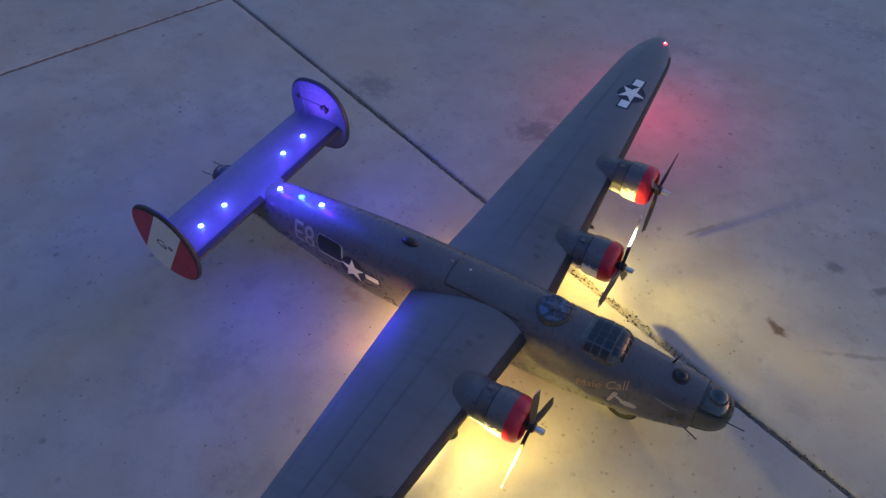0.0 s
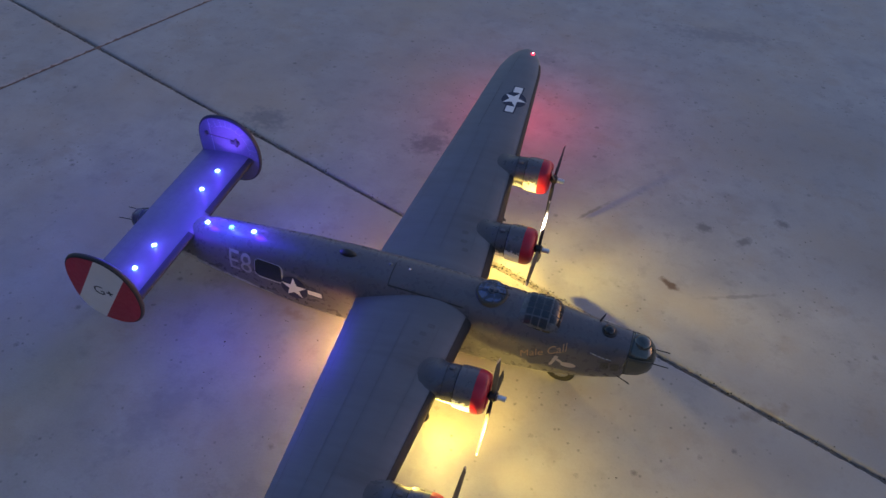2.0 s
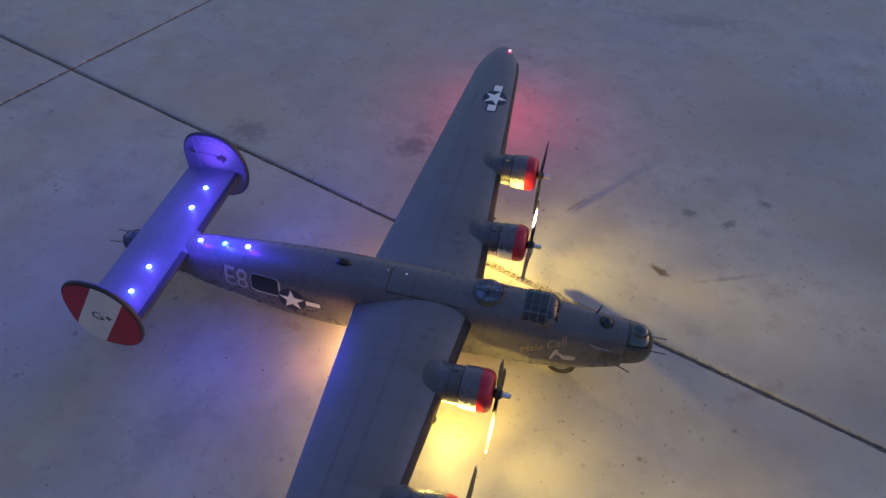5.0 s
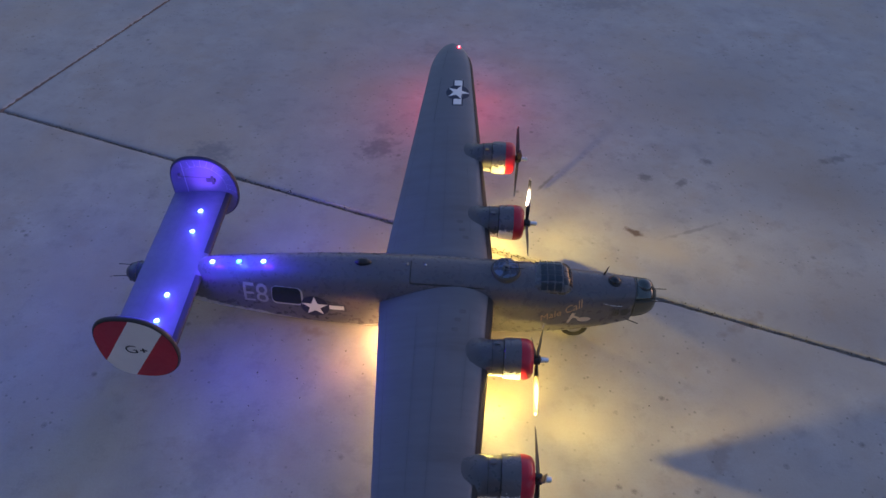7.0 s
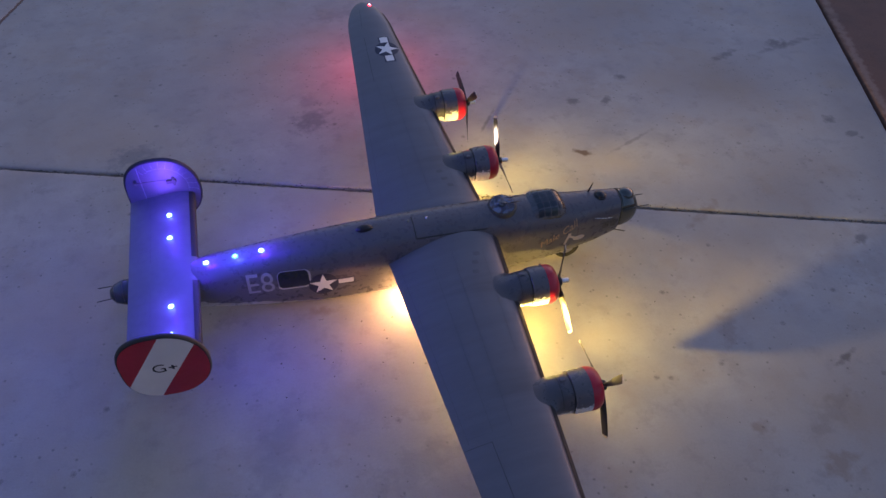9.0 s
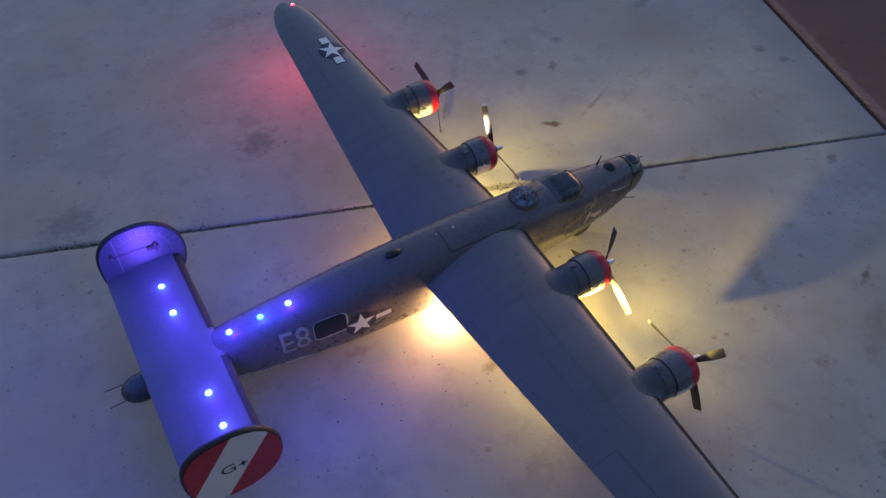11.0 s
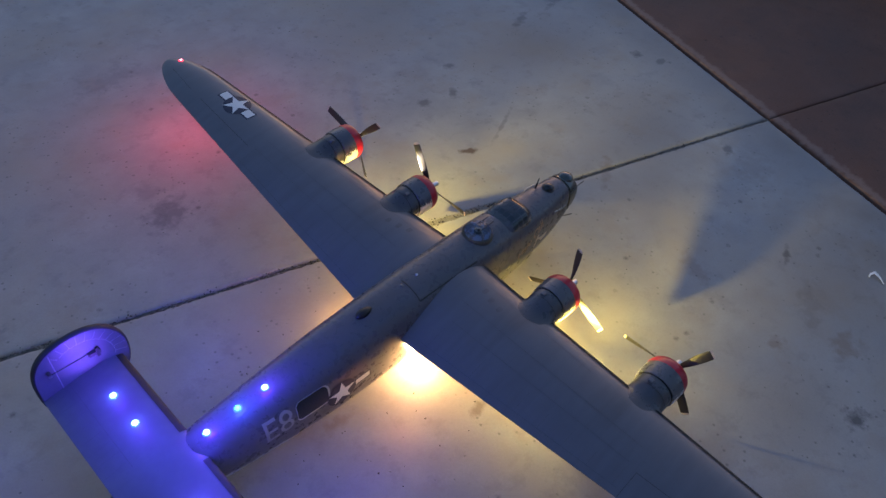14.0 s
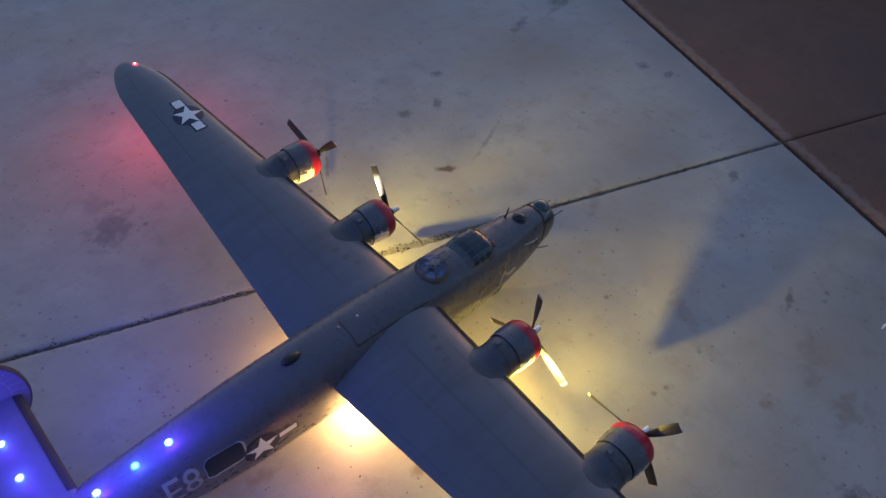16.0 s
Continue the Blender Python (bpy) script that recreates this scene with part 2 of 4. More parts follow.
def wing_edges(y):
    """The leading and trailing edge of the wing at a station y from the middle; the wing sits a little askew."""
    a = abs(y)
    le, te = (-0.022 - 0.089 * a, -0.304 + 0.082 * a) if y > 0 else (-0.021 - 0.064 * a, -0.301 + 0.078 * a)
    if a > 0.86:
        k = math.sqrt(max(0.0, 1 - ((a - 0.86) / (SPAN - 0.86)) ** 2))
        mid = -0.168
        le, te = mid + (le - mid) * (0.03 + 0.97 * k), mid + (te - mid) * (0.03 + 0.97 * k)
    return le, te


def wing_thick(y):
    le, te = wing_edges(y)
    a = abs(y)
    root = 1 + 0.16 * math.exp(-((max(0.0, a - 0.05)) / 0.03) ** 2)
    return (le - te) * (0.180 - 0.065 * a) * root


def foil(s):
    """Half thickness of the wing section, 1 at its thickest; s runs from the leading to the trailing edge."""
    return 10 * (0.2969 * math.sqrt(s) - 0.126 * s - 0.3516 * s * s + 0.2843 * s ** 3 - 0.1015 * s ** 4)


def wing_camber(s, y):
    le, te = wing_edges(y)
    return WING_Z + DIHEDRAL * abs(y) + (le - te) * 0.10 * (s * (1 - s) * 2 - 0.45 * s)


def wing_top(x, y, lift=0.0006):
    """A place on the wing's upper skin."""
    le, te = wing_edges(y)
    s = min(1.0, max(0.0, (le - x) / (le - te)))
    return Vector((x, y, wing_camber(s, y) + 0.55 * wing_thick(y) * foil(s) + lift))


def wing_ring(y, n=22):
    le, te = wing_edges(y)
    t = wing_thick(y)
    ring = []
    for i in range(n):
        s = 0.5 - 0.5 * math.cos(math.pi * i / (n - 1))
        ring.append(Vector((le + (te - le) * s, y, wing_camber(s, y) + 0.55 * t * foil(s))))
    for i in range(n - 2, 0, -1):
        s = 0.5 - 0.5 * math.cos(math.pi * i / (n - 1))
        ring.append(Vector((le + (te - le) * s, y, wing_camber(s, y) - 0.45 * t * foil(s))))
    return ring


def drape_line(points, surface, width, lift=0.0006, step=0.006):
    """A thin strip laid over a surface along points (a, b)."""
    bm = bmesh.new()
    fine = []
    for (a0, b0), (a1, b1) in zip(points, points[1:]):
        k = max(1, int(math.hypot(a1 - a0, b1 - b0) / step))
        fine += [(a0 + (a1 - a0) * i / k, b0 + (b1 - b0) * i / k) for i in range(k)]
    fine.append(points[-1])
    rows = []
    for i, (a, b) in enumerate(fine):
        p, q = fine[max(0, i - 1)], fine[min(len(fine) - 1, i + 1)]
        d = Vector((q[0] - p[0], q[1] - p[1])).normalized()
        nx, ny = -d.y * width / 2, d.x * width / 2
        rows.append([bm.verts.new(surface(a + nx, b + ny, lift)), bm.verts.new(surface(a - nx, b - ny, lift))])
    for r, s in zip(rows, rows[1:]):
        bm.faces.new((r[0], r[1], s[1], s[0]))
    return bm


def drape_shape(outline, surface, lift=0.0006, cuts=3, bm=None):
    """A flat shape laid over a surface."""
    bm2 = bmesh.new()
    face = bm2.faces.new([bm2.verts.new((a, b, 0)) for a, b in outline])
    bmesh.ops.triangulate(bm2, faces=[face])
    if cuts:
        bmesh.ops.subdivide_edges(bm2, edges=bm2.edges, cuts=cuts, use_grid_fill=True)
    for v in bm2.verts:
        v.co = surface(v.co.x, v.co.y, lift)
    return bm2


def lettering(text, size, surface, place, turn=0.0, lift=0.0008, shear=0.0, mirror=False, bold=0.0, width=1.0):
    """Letters of the built-in font laid over a surface."""
    data = bpy.data.curves.new("lettering", "FONT")
    data.body, data.size, data.shear, data.align_x, data.align_y, data.offset = text, size, shear, "CENTER", "CENTER", bold
    ob = bpy.data.objects.new("lettering", data)
    scene.collection.objects.link(ob)
    me = bpy.data.meshes.new_from_object(ob.evaluated_get(bpy.context.evaluated_depsgraph_get()))
    bpy.data.objects.remove(ob)
    bm = bmesh.new()
    bm.from_mesh(me)
    bpy.data.meshes.remove(me)
    bmesh.ops.triangulate(bm, faces=bm.faces)
    for k in range(4):
        long = [e for e in bm.edges if e.calc_length() > 0.006]
        if long:
            bmesh.ops.subdivide_edges(bm, edges=long, cuts=1)
            bmesh.ops.triangulate(bm, faces=[f for f in bm.faces if len(f.verts) > 3])
    c, s = math.cos(turn), math.sin(turn)
    for v in bm.verts:
        a, b = v.co.x * width, v.co.y
        v.co = surface(place[0] + a * c - b * s, place[1] + a * s + b * c, lift)
    return bm


def circle(a, b, r, n=28):
    return [(a + r * math.cos(2 * math.pi * i / n), b + r * math.sin(2 * math.pi * i / n)) for i in range(n)]


def star_points(a, b, r, turn=0.0):
    return [(a + (r if i % 2 == 0 else r * 0.39) * math.cos(turn + math.pi * i / 5), b + (r if i % 2 == 0 else r * 0.39) * math.sin(turn + math.pi * i / 5)) for i in range(10)]


def oblong(a, b, w, h):
    return [(a - w / 2, b - h / 2), (a + w / 2, b - h / 2), (a + w / 2, b + h / 2), (a - w / 2, b + h / 2)]

# ---------------------------------------------------------------- ground
TURN = radians(-18.23)
CU, SU = math.cos(TURN), math.sin(TURN)
CROSS = (-1.668, 0.8163)
SLAB = 3.085


def at_slab(u, v, z=0.0):
    """A place on the paving from its distances along the two joints."""
    u += 0.018 * v
    return Vector((CROSS[0] + u * CU - v * SU, CROSS[1] + u * SU + v * CU, z))


def concrete(name, base, light, dark, patches=()):
    n = Nodes(name)
    big = n.ramp(n.noise(1.3, 5.0, 0.6), 0.3, 0.72)
    mid = n.ramp(n.noise(7.0, 6.0, 0.6), 0.32, 0.7)
    fine = n.noise(160.0, 6.0, 0.7)
    c = n.mix(big, rgb(*base), rgb(*light))
    c = n.mix(n.math("MULTIPLY", mid, 0.62), c, rgb(*dark))
    worn = n.ramp(n.noise(17.0, 6.0, 0.68), 0.53, 0.72, 0, 0.5)
    c = n.mix(worn, c, rgb(*(d * 0.8 for d in dark)))
    c = n.mix(n.ramp(fine, 0.45, 0.75, 0, 0.2), c, rgb(*dark))
    rusty = n.ramp(n.noise(6.0, 5.0, 0.6), 0.54, 0.72, 0, 0.4)
    c = n.mix(rusty, c, rgb(base[0] * 0.92, base[1] * 0.72, base[2] * 0.52))
    warm = n.ramp(n.noise(2.3, 4.0, 0.6), 0.46, 0.68, 0, 0.7)
    c = n.mix(warm, c, rgb(base[0] * 1.1, base[1] * 0.96, base[2] * 0.8))
    height = fine
    for scale, size, cut in ((11.0, 0.085, 0.48), (40.0, 0.14, 0.53), (26.0, 0.06, 0.42)):
        vor = n.add("ShaderNodeTexVoronoi", Scale=scale, Vector=n.coord)
        warp = n.math("ADD", vor.outputs["Distance"], n.ramp(n.noise(220.0, 3.0), 0.3, 0.7, -0.02, 0.03))
        keep = n.ramp(n.noise(3.1, 3.0), cut - 0.04, cut, 0, 1)
        spot = n.math("MULTIPLY", n.ramp(warp, size * 0.35, size * 1.25, 1, 0), keep)
        c = n.mix(n.math("MULTIPLY", spot, 0.55), c, rgb(*(d * 0.3 for d in dark)))
        height = n.math("SUBTRACT", height, spot)
    for x, y, rx, ry, turn, tint, amount in patches:
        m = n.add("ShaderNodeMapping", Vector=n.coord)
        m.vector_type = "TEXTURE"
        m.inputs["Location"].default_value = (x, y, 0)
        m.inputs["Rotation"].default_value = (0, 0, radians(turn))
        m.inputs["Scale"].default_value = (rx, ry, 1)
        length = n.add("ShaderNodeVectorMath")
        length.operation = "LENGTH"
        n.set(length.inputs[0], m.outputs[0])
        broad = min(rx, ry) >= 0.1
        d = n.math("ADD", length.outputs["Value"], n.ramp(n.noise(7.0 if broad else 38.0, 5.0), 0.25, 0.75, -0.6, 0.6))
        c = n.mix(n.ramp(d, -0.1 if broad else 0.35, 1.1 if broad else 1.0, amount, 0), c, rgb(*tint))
    n.bump(height, 0.35, 0.0015)
    return n.surface(c, n.ramp(fine, 0.3, 0.7, 0.7, 0.9))


BROWN, SOOT, DULL_GREY, RUSTY_WARMLIGHT = (0.10, 0.055, 0.03), (0.10, 0.098, 0.10), (0.19, 0.19, 0.195), (0.21, 0.15, 0.105)
# includes grey patches; the widest darkens a band along the far slab edge
STAINS_AND_WARMTH = [
    (0.405, 0.374, 0.034, 0.014, -35, BROWN, 0.85), (0.679, 0.735, 0.022, 0.03, 30, SOOT, 0.6), (1.251, 0.356, 0.03, 0.022, 0, SOOT, 0.7),
    (1.276, 0.271, 0.025, 0.02, 10, SOOT, 0.7), (1.105, 0.778, 0.09, 0.02, 25, SOOT, 0.55), (0.470, 0.633, 0.025, 0.025, 0, SOOT, 0.6),
    (0.372, -0.816, 0.034, 0.030, 0, SOOT, 0.9), (0.549, -0.711, 0.05, 0.035, 0, RUSTY_WARMLIGHT, 0.5), (0.433, -0.592, 0.03, 0.02, 0, RUSTY_WARMLIGHT, 0.5), (0.60, -0.60, 0.10, 0.03, 30, SOOT, 0.25), (1.010, -0.139, 0.03, 0.02, 20, SOOT, 0.6), (0.581, 0.612, 0.03, 0.018, 40, SOOT, 0.6),
    (-0.215, -0.233, 0.03, 0.014, 20, BROWN, 0.5), (1.338, 0.814, 0.05, 0.03, 0, SOOT, 0.6),
    (-0.380, 0.715, 0.080, 0.060, 40, DULL_GREY, 0.85), (-0.376, 0.815, 0.050, 0.035, 0, DULL_GREY, 0.4), (-0.194, 1.356, 0.13, 0.05, 10, DULL_GREY, 0.4), (0.161, 0.586, 0.075, 0.007, 55, SOOT, 0.55),
    (0.45, 1.81, 0.26, 0.06, 8, DULL_GREY, 0.5), (-0.910, 0.650, 0.085, 0.065, 0, DULL_GREY, 0.75), (0.566, 0.392, 0.11, 0.008, 24, SOOT, 0.4), (1.000, -0.230, 0.10, 0.07, 30, RUSTY_WARMLIGHT, 0.22),
    (0.640, 0.05, 0.09, 0.02, 35, RUSTY_WARMLIGHT, 0.45), (-0.455, -0.057, 0.04, 0.02, 0, RUSTY_WARMLIGHT, 0.5), (0.726, -0.475, 0.040, 0.010, 25, SOOT, 0.8), (-0.59, -0.41, 0.16, 0.05, 70, DULL_GREY, 0.35),
    # the broad warm patches put warm light on the ground into the colour
    (1.20, -0.148, 0.16, 3.2, -19.27, DULL_GREY, 0.65), (0.80, -0.62, 0.34, 0.22, 35, RUSTY_WARMLIGHT, 0.5), (0.62, -0.92, 0.30, 0.16, 10, RUSTY_WARMLIGHT, 0.45), (0.95, 0.10, 0.25, 0.18, 20, RUSTY_WARMLIGHT, 0.4), (1.02, 0.62, 0.3, 0.2, -20, RUSTY_WARMLIGHT, 0.4), (0.30, -0.70, 0.16, 0.12, 0, RUSTY_WARMLIGHT, 0.3), (0.78, 1.15, 0.4, 0.2, 15, RUSTY_WARMLIGHT, 0.3), (1.375, 0.795, 0.16, 0.018, 12, SOOT, 0.5), (0.50, -0.33, 0.07, 0.03, 60, RUSTY_WARMLIGHT, 0.35), (-0.30, -0.50, 0.12, 0.05, 20, DULL_GREY, 0.35),
]
GREY = concrete("weathered_grey_concrete", (0.33, 0.325, 0.315), (0.42, 0.41, 0.39), (0.25, 0.245, 0.24), STAINS_AND_WARMTH)
LIP = [(1.287, -0.158, 0.020, 3.2, -19.27, (0.27, 0.18, 0.145), 0.6), (1.9, -0.1, 0.3, 0.12, 20, (0.10, 0.06, 0.05), 0.5), (1.75, 0.55, 0.12, 0.3, 0, (0.12, 0.07, 0.055), 0.5)]
RUST = concrete("rust_brown_stained_concrete", (0.140, 0.068, 0.048), (0.182, 0.086, 0.057), (0.080, 0.048, 0.039), LIP)
DIRT = concrete("dark_joint_dirt", (0.115, 0.104, 0.094), (0.18, 0.165, 0.15), (0.055, 0.048, 0.044))
GRIT = plain("grey_grit", (0.26, 0.245, 0.22), 0.85)
CLOD = plain("dark_dirt_clods", (0.028, 0.023, 0.018), 0.9)
CRUMB = plain("dark_dirt_crumbs", (0.075, 0.062, 0.05), 0.9)


def chip(t, seed, amount):
    """How far the slab's edge is broken back at a distance t along it."""
    a = noise.noise(Vector((t * 14.0, seed, 0.3))) * 0.35 + noise.noise(Vector((t * 70.0, seed, 7.1))) * 0.65
    return amount * max(0.0, a + 0.12) * 2.2 + 0.0006 * noise.noise(Vector((t * 200.0, seed, 3.0)))


def slab(u0, u1, v0, v1, gaps, mat, label, parent, rough):
    """One cast slab with worn, chipped edges: gaps and rough are given for its low u, high u, low v and high v side."""
    step = 0.008
    rim = []
    nu, nv = int((u1 - u0) / step), int((v1 - v0) / step)
    seed = u0 * 3.7 + v0 * 11.3
    for i in range(nu):
        t = u0 + (u1 - u0) * i / nu
        rim.append((t, v0, 0, 1, gaps[2] + chip(t, seed, rough[2])))
    for i in range(nv):
        t = v0 + (v1 - v0) * i / nv
        rim.append((u1, t, -1, 0, gaps[1] + chip(t, seed + 1, rough[1])))
    for i in range(nu):
        t = u1 + (u0 - u1) * i / nu
        rim.append((t, v1, 0, -1, gaps[3] + chip(t, seed + 2, rough[3])))
    for i in range(nv):
        t = v1 + (v0 - v1) * i / nv
        rim.append((u0, t, 1, 0, gaps[0] + chip(t, seed + 3, rough[0])))
    rings = []
    for inset, z in ((0.0, -0.10), (0.0, -0.006), (0.0016, -0.0028), (0.005, -0.0009), (0.0095, 0.0), (0.0302, 0.0)):
        ring = []
        for u, v, du, dv, g in rim:
            if inset > 0.01:
                ring.append(at_slab(min(max(u, u0 + inset), u1 - inset), min(max(v, v0 + inset), v1 - inset), z))
                continue
            a = min(max(u + du * (g + inset), u0 + gaps[0] + inset), u1 - gaps[1] - inset)
            b = min(max(v + dv * (g + inset), v0 + gaps[2] + inset), v1 - gaps[3] - inset)
            ring.append(at_slab(a, b, z))
        rings.append(ring)
    bm = loft(rings, True, False)
    bm.faces.new([bm.verts.new(at_slab(a, b, 0.0)) for a, b in ((u0 + 0.03, v0 + 0.03), (u1 - 0.03, v0 + 0.03), (u1 - 0.03, v1 - 0.03), (u0 + 0.03, v1 - 0.03))])
    return part("slab", bm, mat, parent, label)


ground = tagged(new("ground"), "concrete driveway of large cast slabs with open joints", "ground", kind="structure")
bm = bmesh.new()
bm.faces.new([bm.verts.new(p) for p in ((-400, -400, -0.03), (400, -400, -0.03), (400, 400, -0.03), (-400, 400, -0.03))])
part("subsoil", bm, DIRT, ground, "dark dirt under the joints")
for iu in range(-2, 4):
    for iv in range(-2, 3):
        u0, v0 = iu * SLAB, iv * SLAB
        brown = iu >= 1
        g = [0.002, 0.008 if iu == 0 else 0.002, 0.0045, 0.0045]
        r = [0.002, 0.0015, 0.0026, 0.0026]
        if brown:
            g, r = [0.004, 0.0015, 0.0015, 0.0015], [0.0012, 0.001, 0.001, 0.001]
        if iv != 0:
            g[2] = 0.003
        if iv != -1:
            g[3] = 0.003
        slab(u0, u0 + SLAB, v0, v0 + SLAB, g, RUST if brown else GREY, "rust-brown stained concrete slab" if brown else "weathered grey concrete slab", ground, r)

# unseen low wall added beyond the brown slabs for warm bounce; closes the place
SLATE = paint("blue_grey_wall_paint", (0.24, 0.30, 0.36), 0.8, 0.1, 200.0)
TERRACOTTA = paint("terracotta_wall_paint", (0.56, 0.36, 0.26), 0.8, 0.1, 200.0)
wall = box((0.2, 16.0, 0.6), (0, 0, 0.3))
for v in wall.verts:
    v.co = at_slab(SLAB + 1.5 + v.co.x, v.co.y, v.co.z)
tagged(link_mesh("added_wall_east", wall, TERRACOTTA, None, "", False), "unseen low terracotta wall added beyond the brown slabs for warm bounce", "wall", kind="structure")

# unseen wall added to shade the near ground and cool its ambient light
wall = box((16.0, 0.2, 2.8), (0, 0, 1.4))
for v in wall.verts:
    v.co = at_slab(SLAB + 1.35 - 8.0 + v.co.x, -SLAB - 0.1 + v.co.y, v.co.z)
tagged(link_mesh("added_wall_south", wall, SLATE, None, "", False), "unseen plain blue-grey wall added to dim and cool the near ground", "wall", kind="structure")

# crumbled fill in the long joint
bm = bmesh.new()
rows = []
for i in range(715):
    u = -1.2 + i * 0.006
    rows.append([bm.verts.new(at_slab(u, (k - 2) * 0.005, -0.007 + 0.005 * noise.noise(Vector((u * 70, k * 1.7, 0))))) for k in range(5)])
for a, b in zip(rows, rows[1:]):
    for k in range(4):
        bm.faces.new((a[k], a[k + 1], b[k + 1], b[k]))
part("joint_fill", bm, DIRT, ground, "crumbled dirt filling the joint")
bm = bmesh.new()
rows = []
for i in range(84):
    u = 1.57 + i * 0.006
    sink = -0.004 * max(0.0, 1 - min(i, 83 - i) / 10)
    rows.append([bm.verts.new(at_slab(u, (k - 2) * 0.006, sink - 0.0016 + 0.0016 * noise.noise(Vector((u * 90, k * 1.7, 2))))) for k in range(5)])
for a, b in zip(rows, rows[1:]):
    for k in range(4):
        bm.faces.new((a[k], a[k + 1], b[k + 1], b[k]))
SAND = concrete("pale_sandy_fill", (0.25, 0.235, 0.205), (0.31, 0.29, 0.25), (0.15, 0.135, 0.115))
part("joint_fill", bm, SAND, ground, "pale sand filling the joint flush")
CLAY = concrete("reddish_joint_clay", (0.17, 0.095, 0.07), (0.22, 0.13, 0.09), (0.10, 0.06, 0.05))
bm = bmesh.new()
rows = []
for i in range(700):
    v = -2.0 + i * 0.006
    rows.append([bm.verts.new(at_slab((k - 2) * 0.004, v, -0.002 + 0.003 * noise.noise(Vector((v * 60, k * 1.7, 5))))) for k in range(5)])
for a, b in zip(rows, rows[1:]):
    for k in range(4):
        bm.faces.new((a[k], a[k + 1], b[k + 1], b[k]))
part("joint_fill", bm, CLAY, ground, "reddish clay filling the cross joint")


def pebbles(name, places, mat, label):
    bm = bmesh.new()
    for p, r in places:
        vs = []
        turn = Euler((random.uniform(0, 6), random.uniform(0, 6), random.uniform(0, 6))).to_matrix()
        for d in ((1, 0, 0), (-1, 0, 0), (0, 1, 0), (0, -1, 0), (0, 0, 1), (0, 0, -1)):
            q = turn @ (Vector(d) * r * random.uniform(0.6, 1.2))
            q.z *= 0.6
            vs.append(bm.verts.new(p + q))
        for a, b, c in ((0, 2, 4), (2, 1, 4), (1, 3, 4), (3, 0, 4), (2, 0, 5), (1, 2, 5), (3, 1, 5), (0, 3, 5)):
            bm.faces.new((vs[a], vs[b], vs[c]))
    return tagged(link_mesh(name, bm, mat, None, "", False), label, "gravel", kind="stuff")


rnd = random.Random(4)
spots = []
for i in range(1500):
    u = rnd.uniform(-0.6, 3.0)
    if u > 2.12 and rnd.random() > 0.15:
        continue
    if 1.58 < u < 2.06 and rnd.random() > 0.5:
        continue
    if noise.noise(Vector((u * 5, 2.0, 0))) > -0.15:
        spots.append((at_slab(u, rnd.gauss(0, 0.0045), -0.003 + rnd.uniform(-0.003, 0.003)), rnd.uniform(0.0008, 0.0034)))
pebbles("joint_grit", spots, GRIT, "pale grit and broken concrete lying in the joint")
spots = []
for i in range(1500):
    u = rnd.uniform(0.7, 2.9)
    if (u > 2.12 and rnd.random() > 0.2) or (u < 1.58 and rnd.random() > 0.35):
        continue
    if noise.noise(Vector((u * 7, 9.0, 0))) > -0.2:
        filled = 1.58 < u < 2.06
        spots.append((at_slab(u, rnd.gauss(0, 0.0065 if filled else 0.0055), 0.0003 if filled else -0.002 + rnd.uniform(-0.003, 0.003)), rnd.uniform(0.0008, 0.0030) * (rnd.choice((0.6, 0.9, 1.2)) if filled else 1.0)))
pebbles("joint_dirt", spots, CLOD, "dark dirt clods lying in the joint")
spots = []
for i in range(220):
    u, v = rnd.uniform(-0.4, 3.0), rnd.uniform(-1.7, 1.6)
    if noise.noise(Vector((u * 2.2, v * 2.2, 4.0))) > -0.1:
        r = rnd.uniform(0.0008, 0.0022)
        spots.append((at_slab(u, v, r * 0.3), r))
# a denser scatter behind the wing
for i in range(36):
    r = rnd.uniform(0.001, 0.0026)
    spots.append((Vector((rnd.gauss(-0.42, 0.09), rnd.gauss(0.13, 0.06), r * 0.3)), r))
for i in range(28):
    r = rnd.uniform(0.001, 0.0028)
    spots.append((Vector((rnd.gauss(-0.42, 0.1), rnd.gauss(-0.17, 0.06), r * 0.3)), r))
pebbles("dirt_crumbs", spots, CRUMB, "dark dirt crumbs scattered over the concrete")

# ---------------------------------------------------------------- the model airplane
plane = tagged(new("model_airplane"), "olive drab four-engined model bomber with lit lamps, parked on concrete", "model airplane")
plane.location = (0.0123, 0.0147, -0.0120)
plane.rotation_euler = (radians(2.47), radians(0.22), radians(0.21))
plane.scale = (0.99, 0.99, 0.99)


# fuselage
xs = [r[0] for r in FUSELAGE]
xs = sorted(set(xs + [a + (b - a) * k / 3 for a, b in zip(xs, xs[1:]) for k in (1, 2)]), reverse=True)
fuselage = part("fuselage", loft([fus_ring(x) for x in xs]), FUSE, plane)

for pts, w in (
    ([(-0.225, 0.012), (-0.225, -0.047)], 0.0024), ([(-0.225, -0.047), (-0.15, -0.0475), (-0.05, -0.049)], 0.0022),
    ([(0.055, -0.045), (0.055, 0.045)], 0.0010), ([(0.20, -0.04), (0.20, 0.04)], 0.0010), ([(-0.17, 0.028), (-0.05, 0.028)], 0.0009),
    ([(-0.17, 0.02), (-0.17, 0.035)], 0.0009), ([(-0.09, 0.02), (-0.09, 0.036)], 0.0009), ([(-0.30, -0.045), (-0.30, 0.045)], 0.0009),
):
    part("panel_line", drape_line(pts, fus_top, w), SEAM if w > 0.002 else SOFT_SEAM, fuselage)
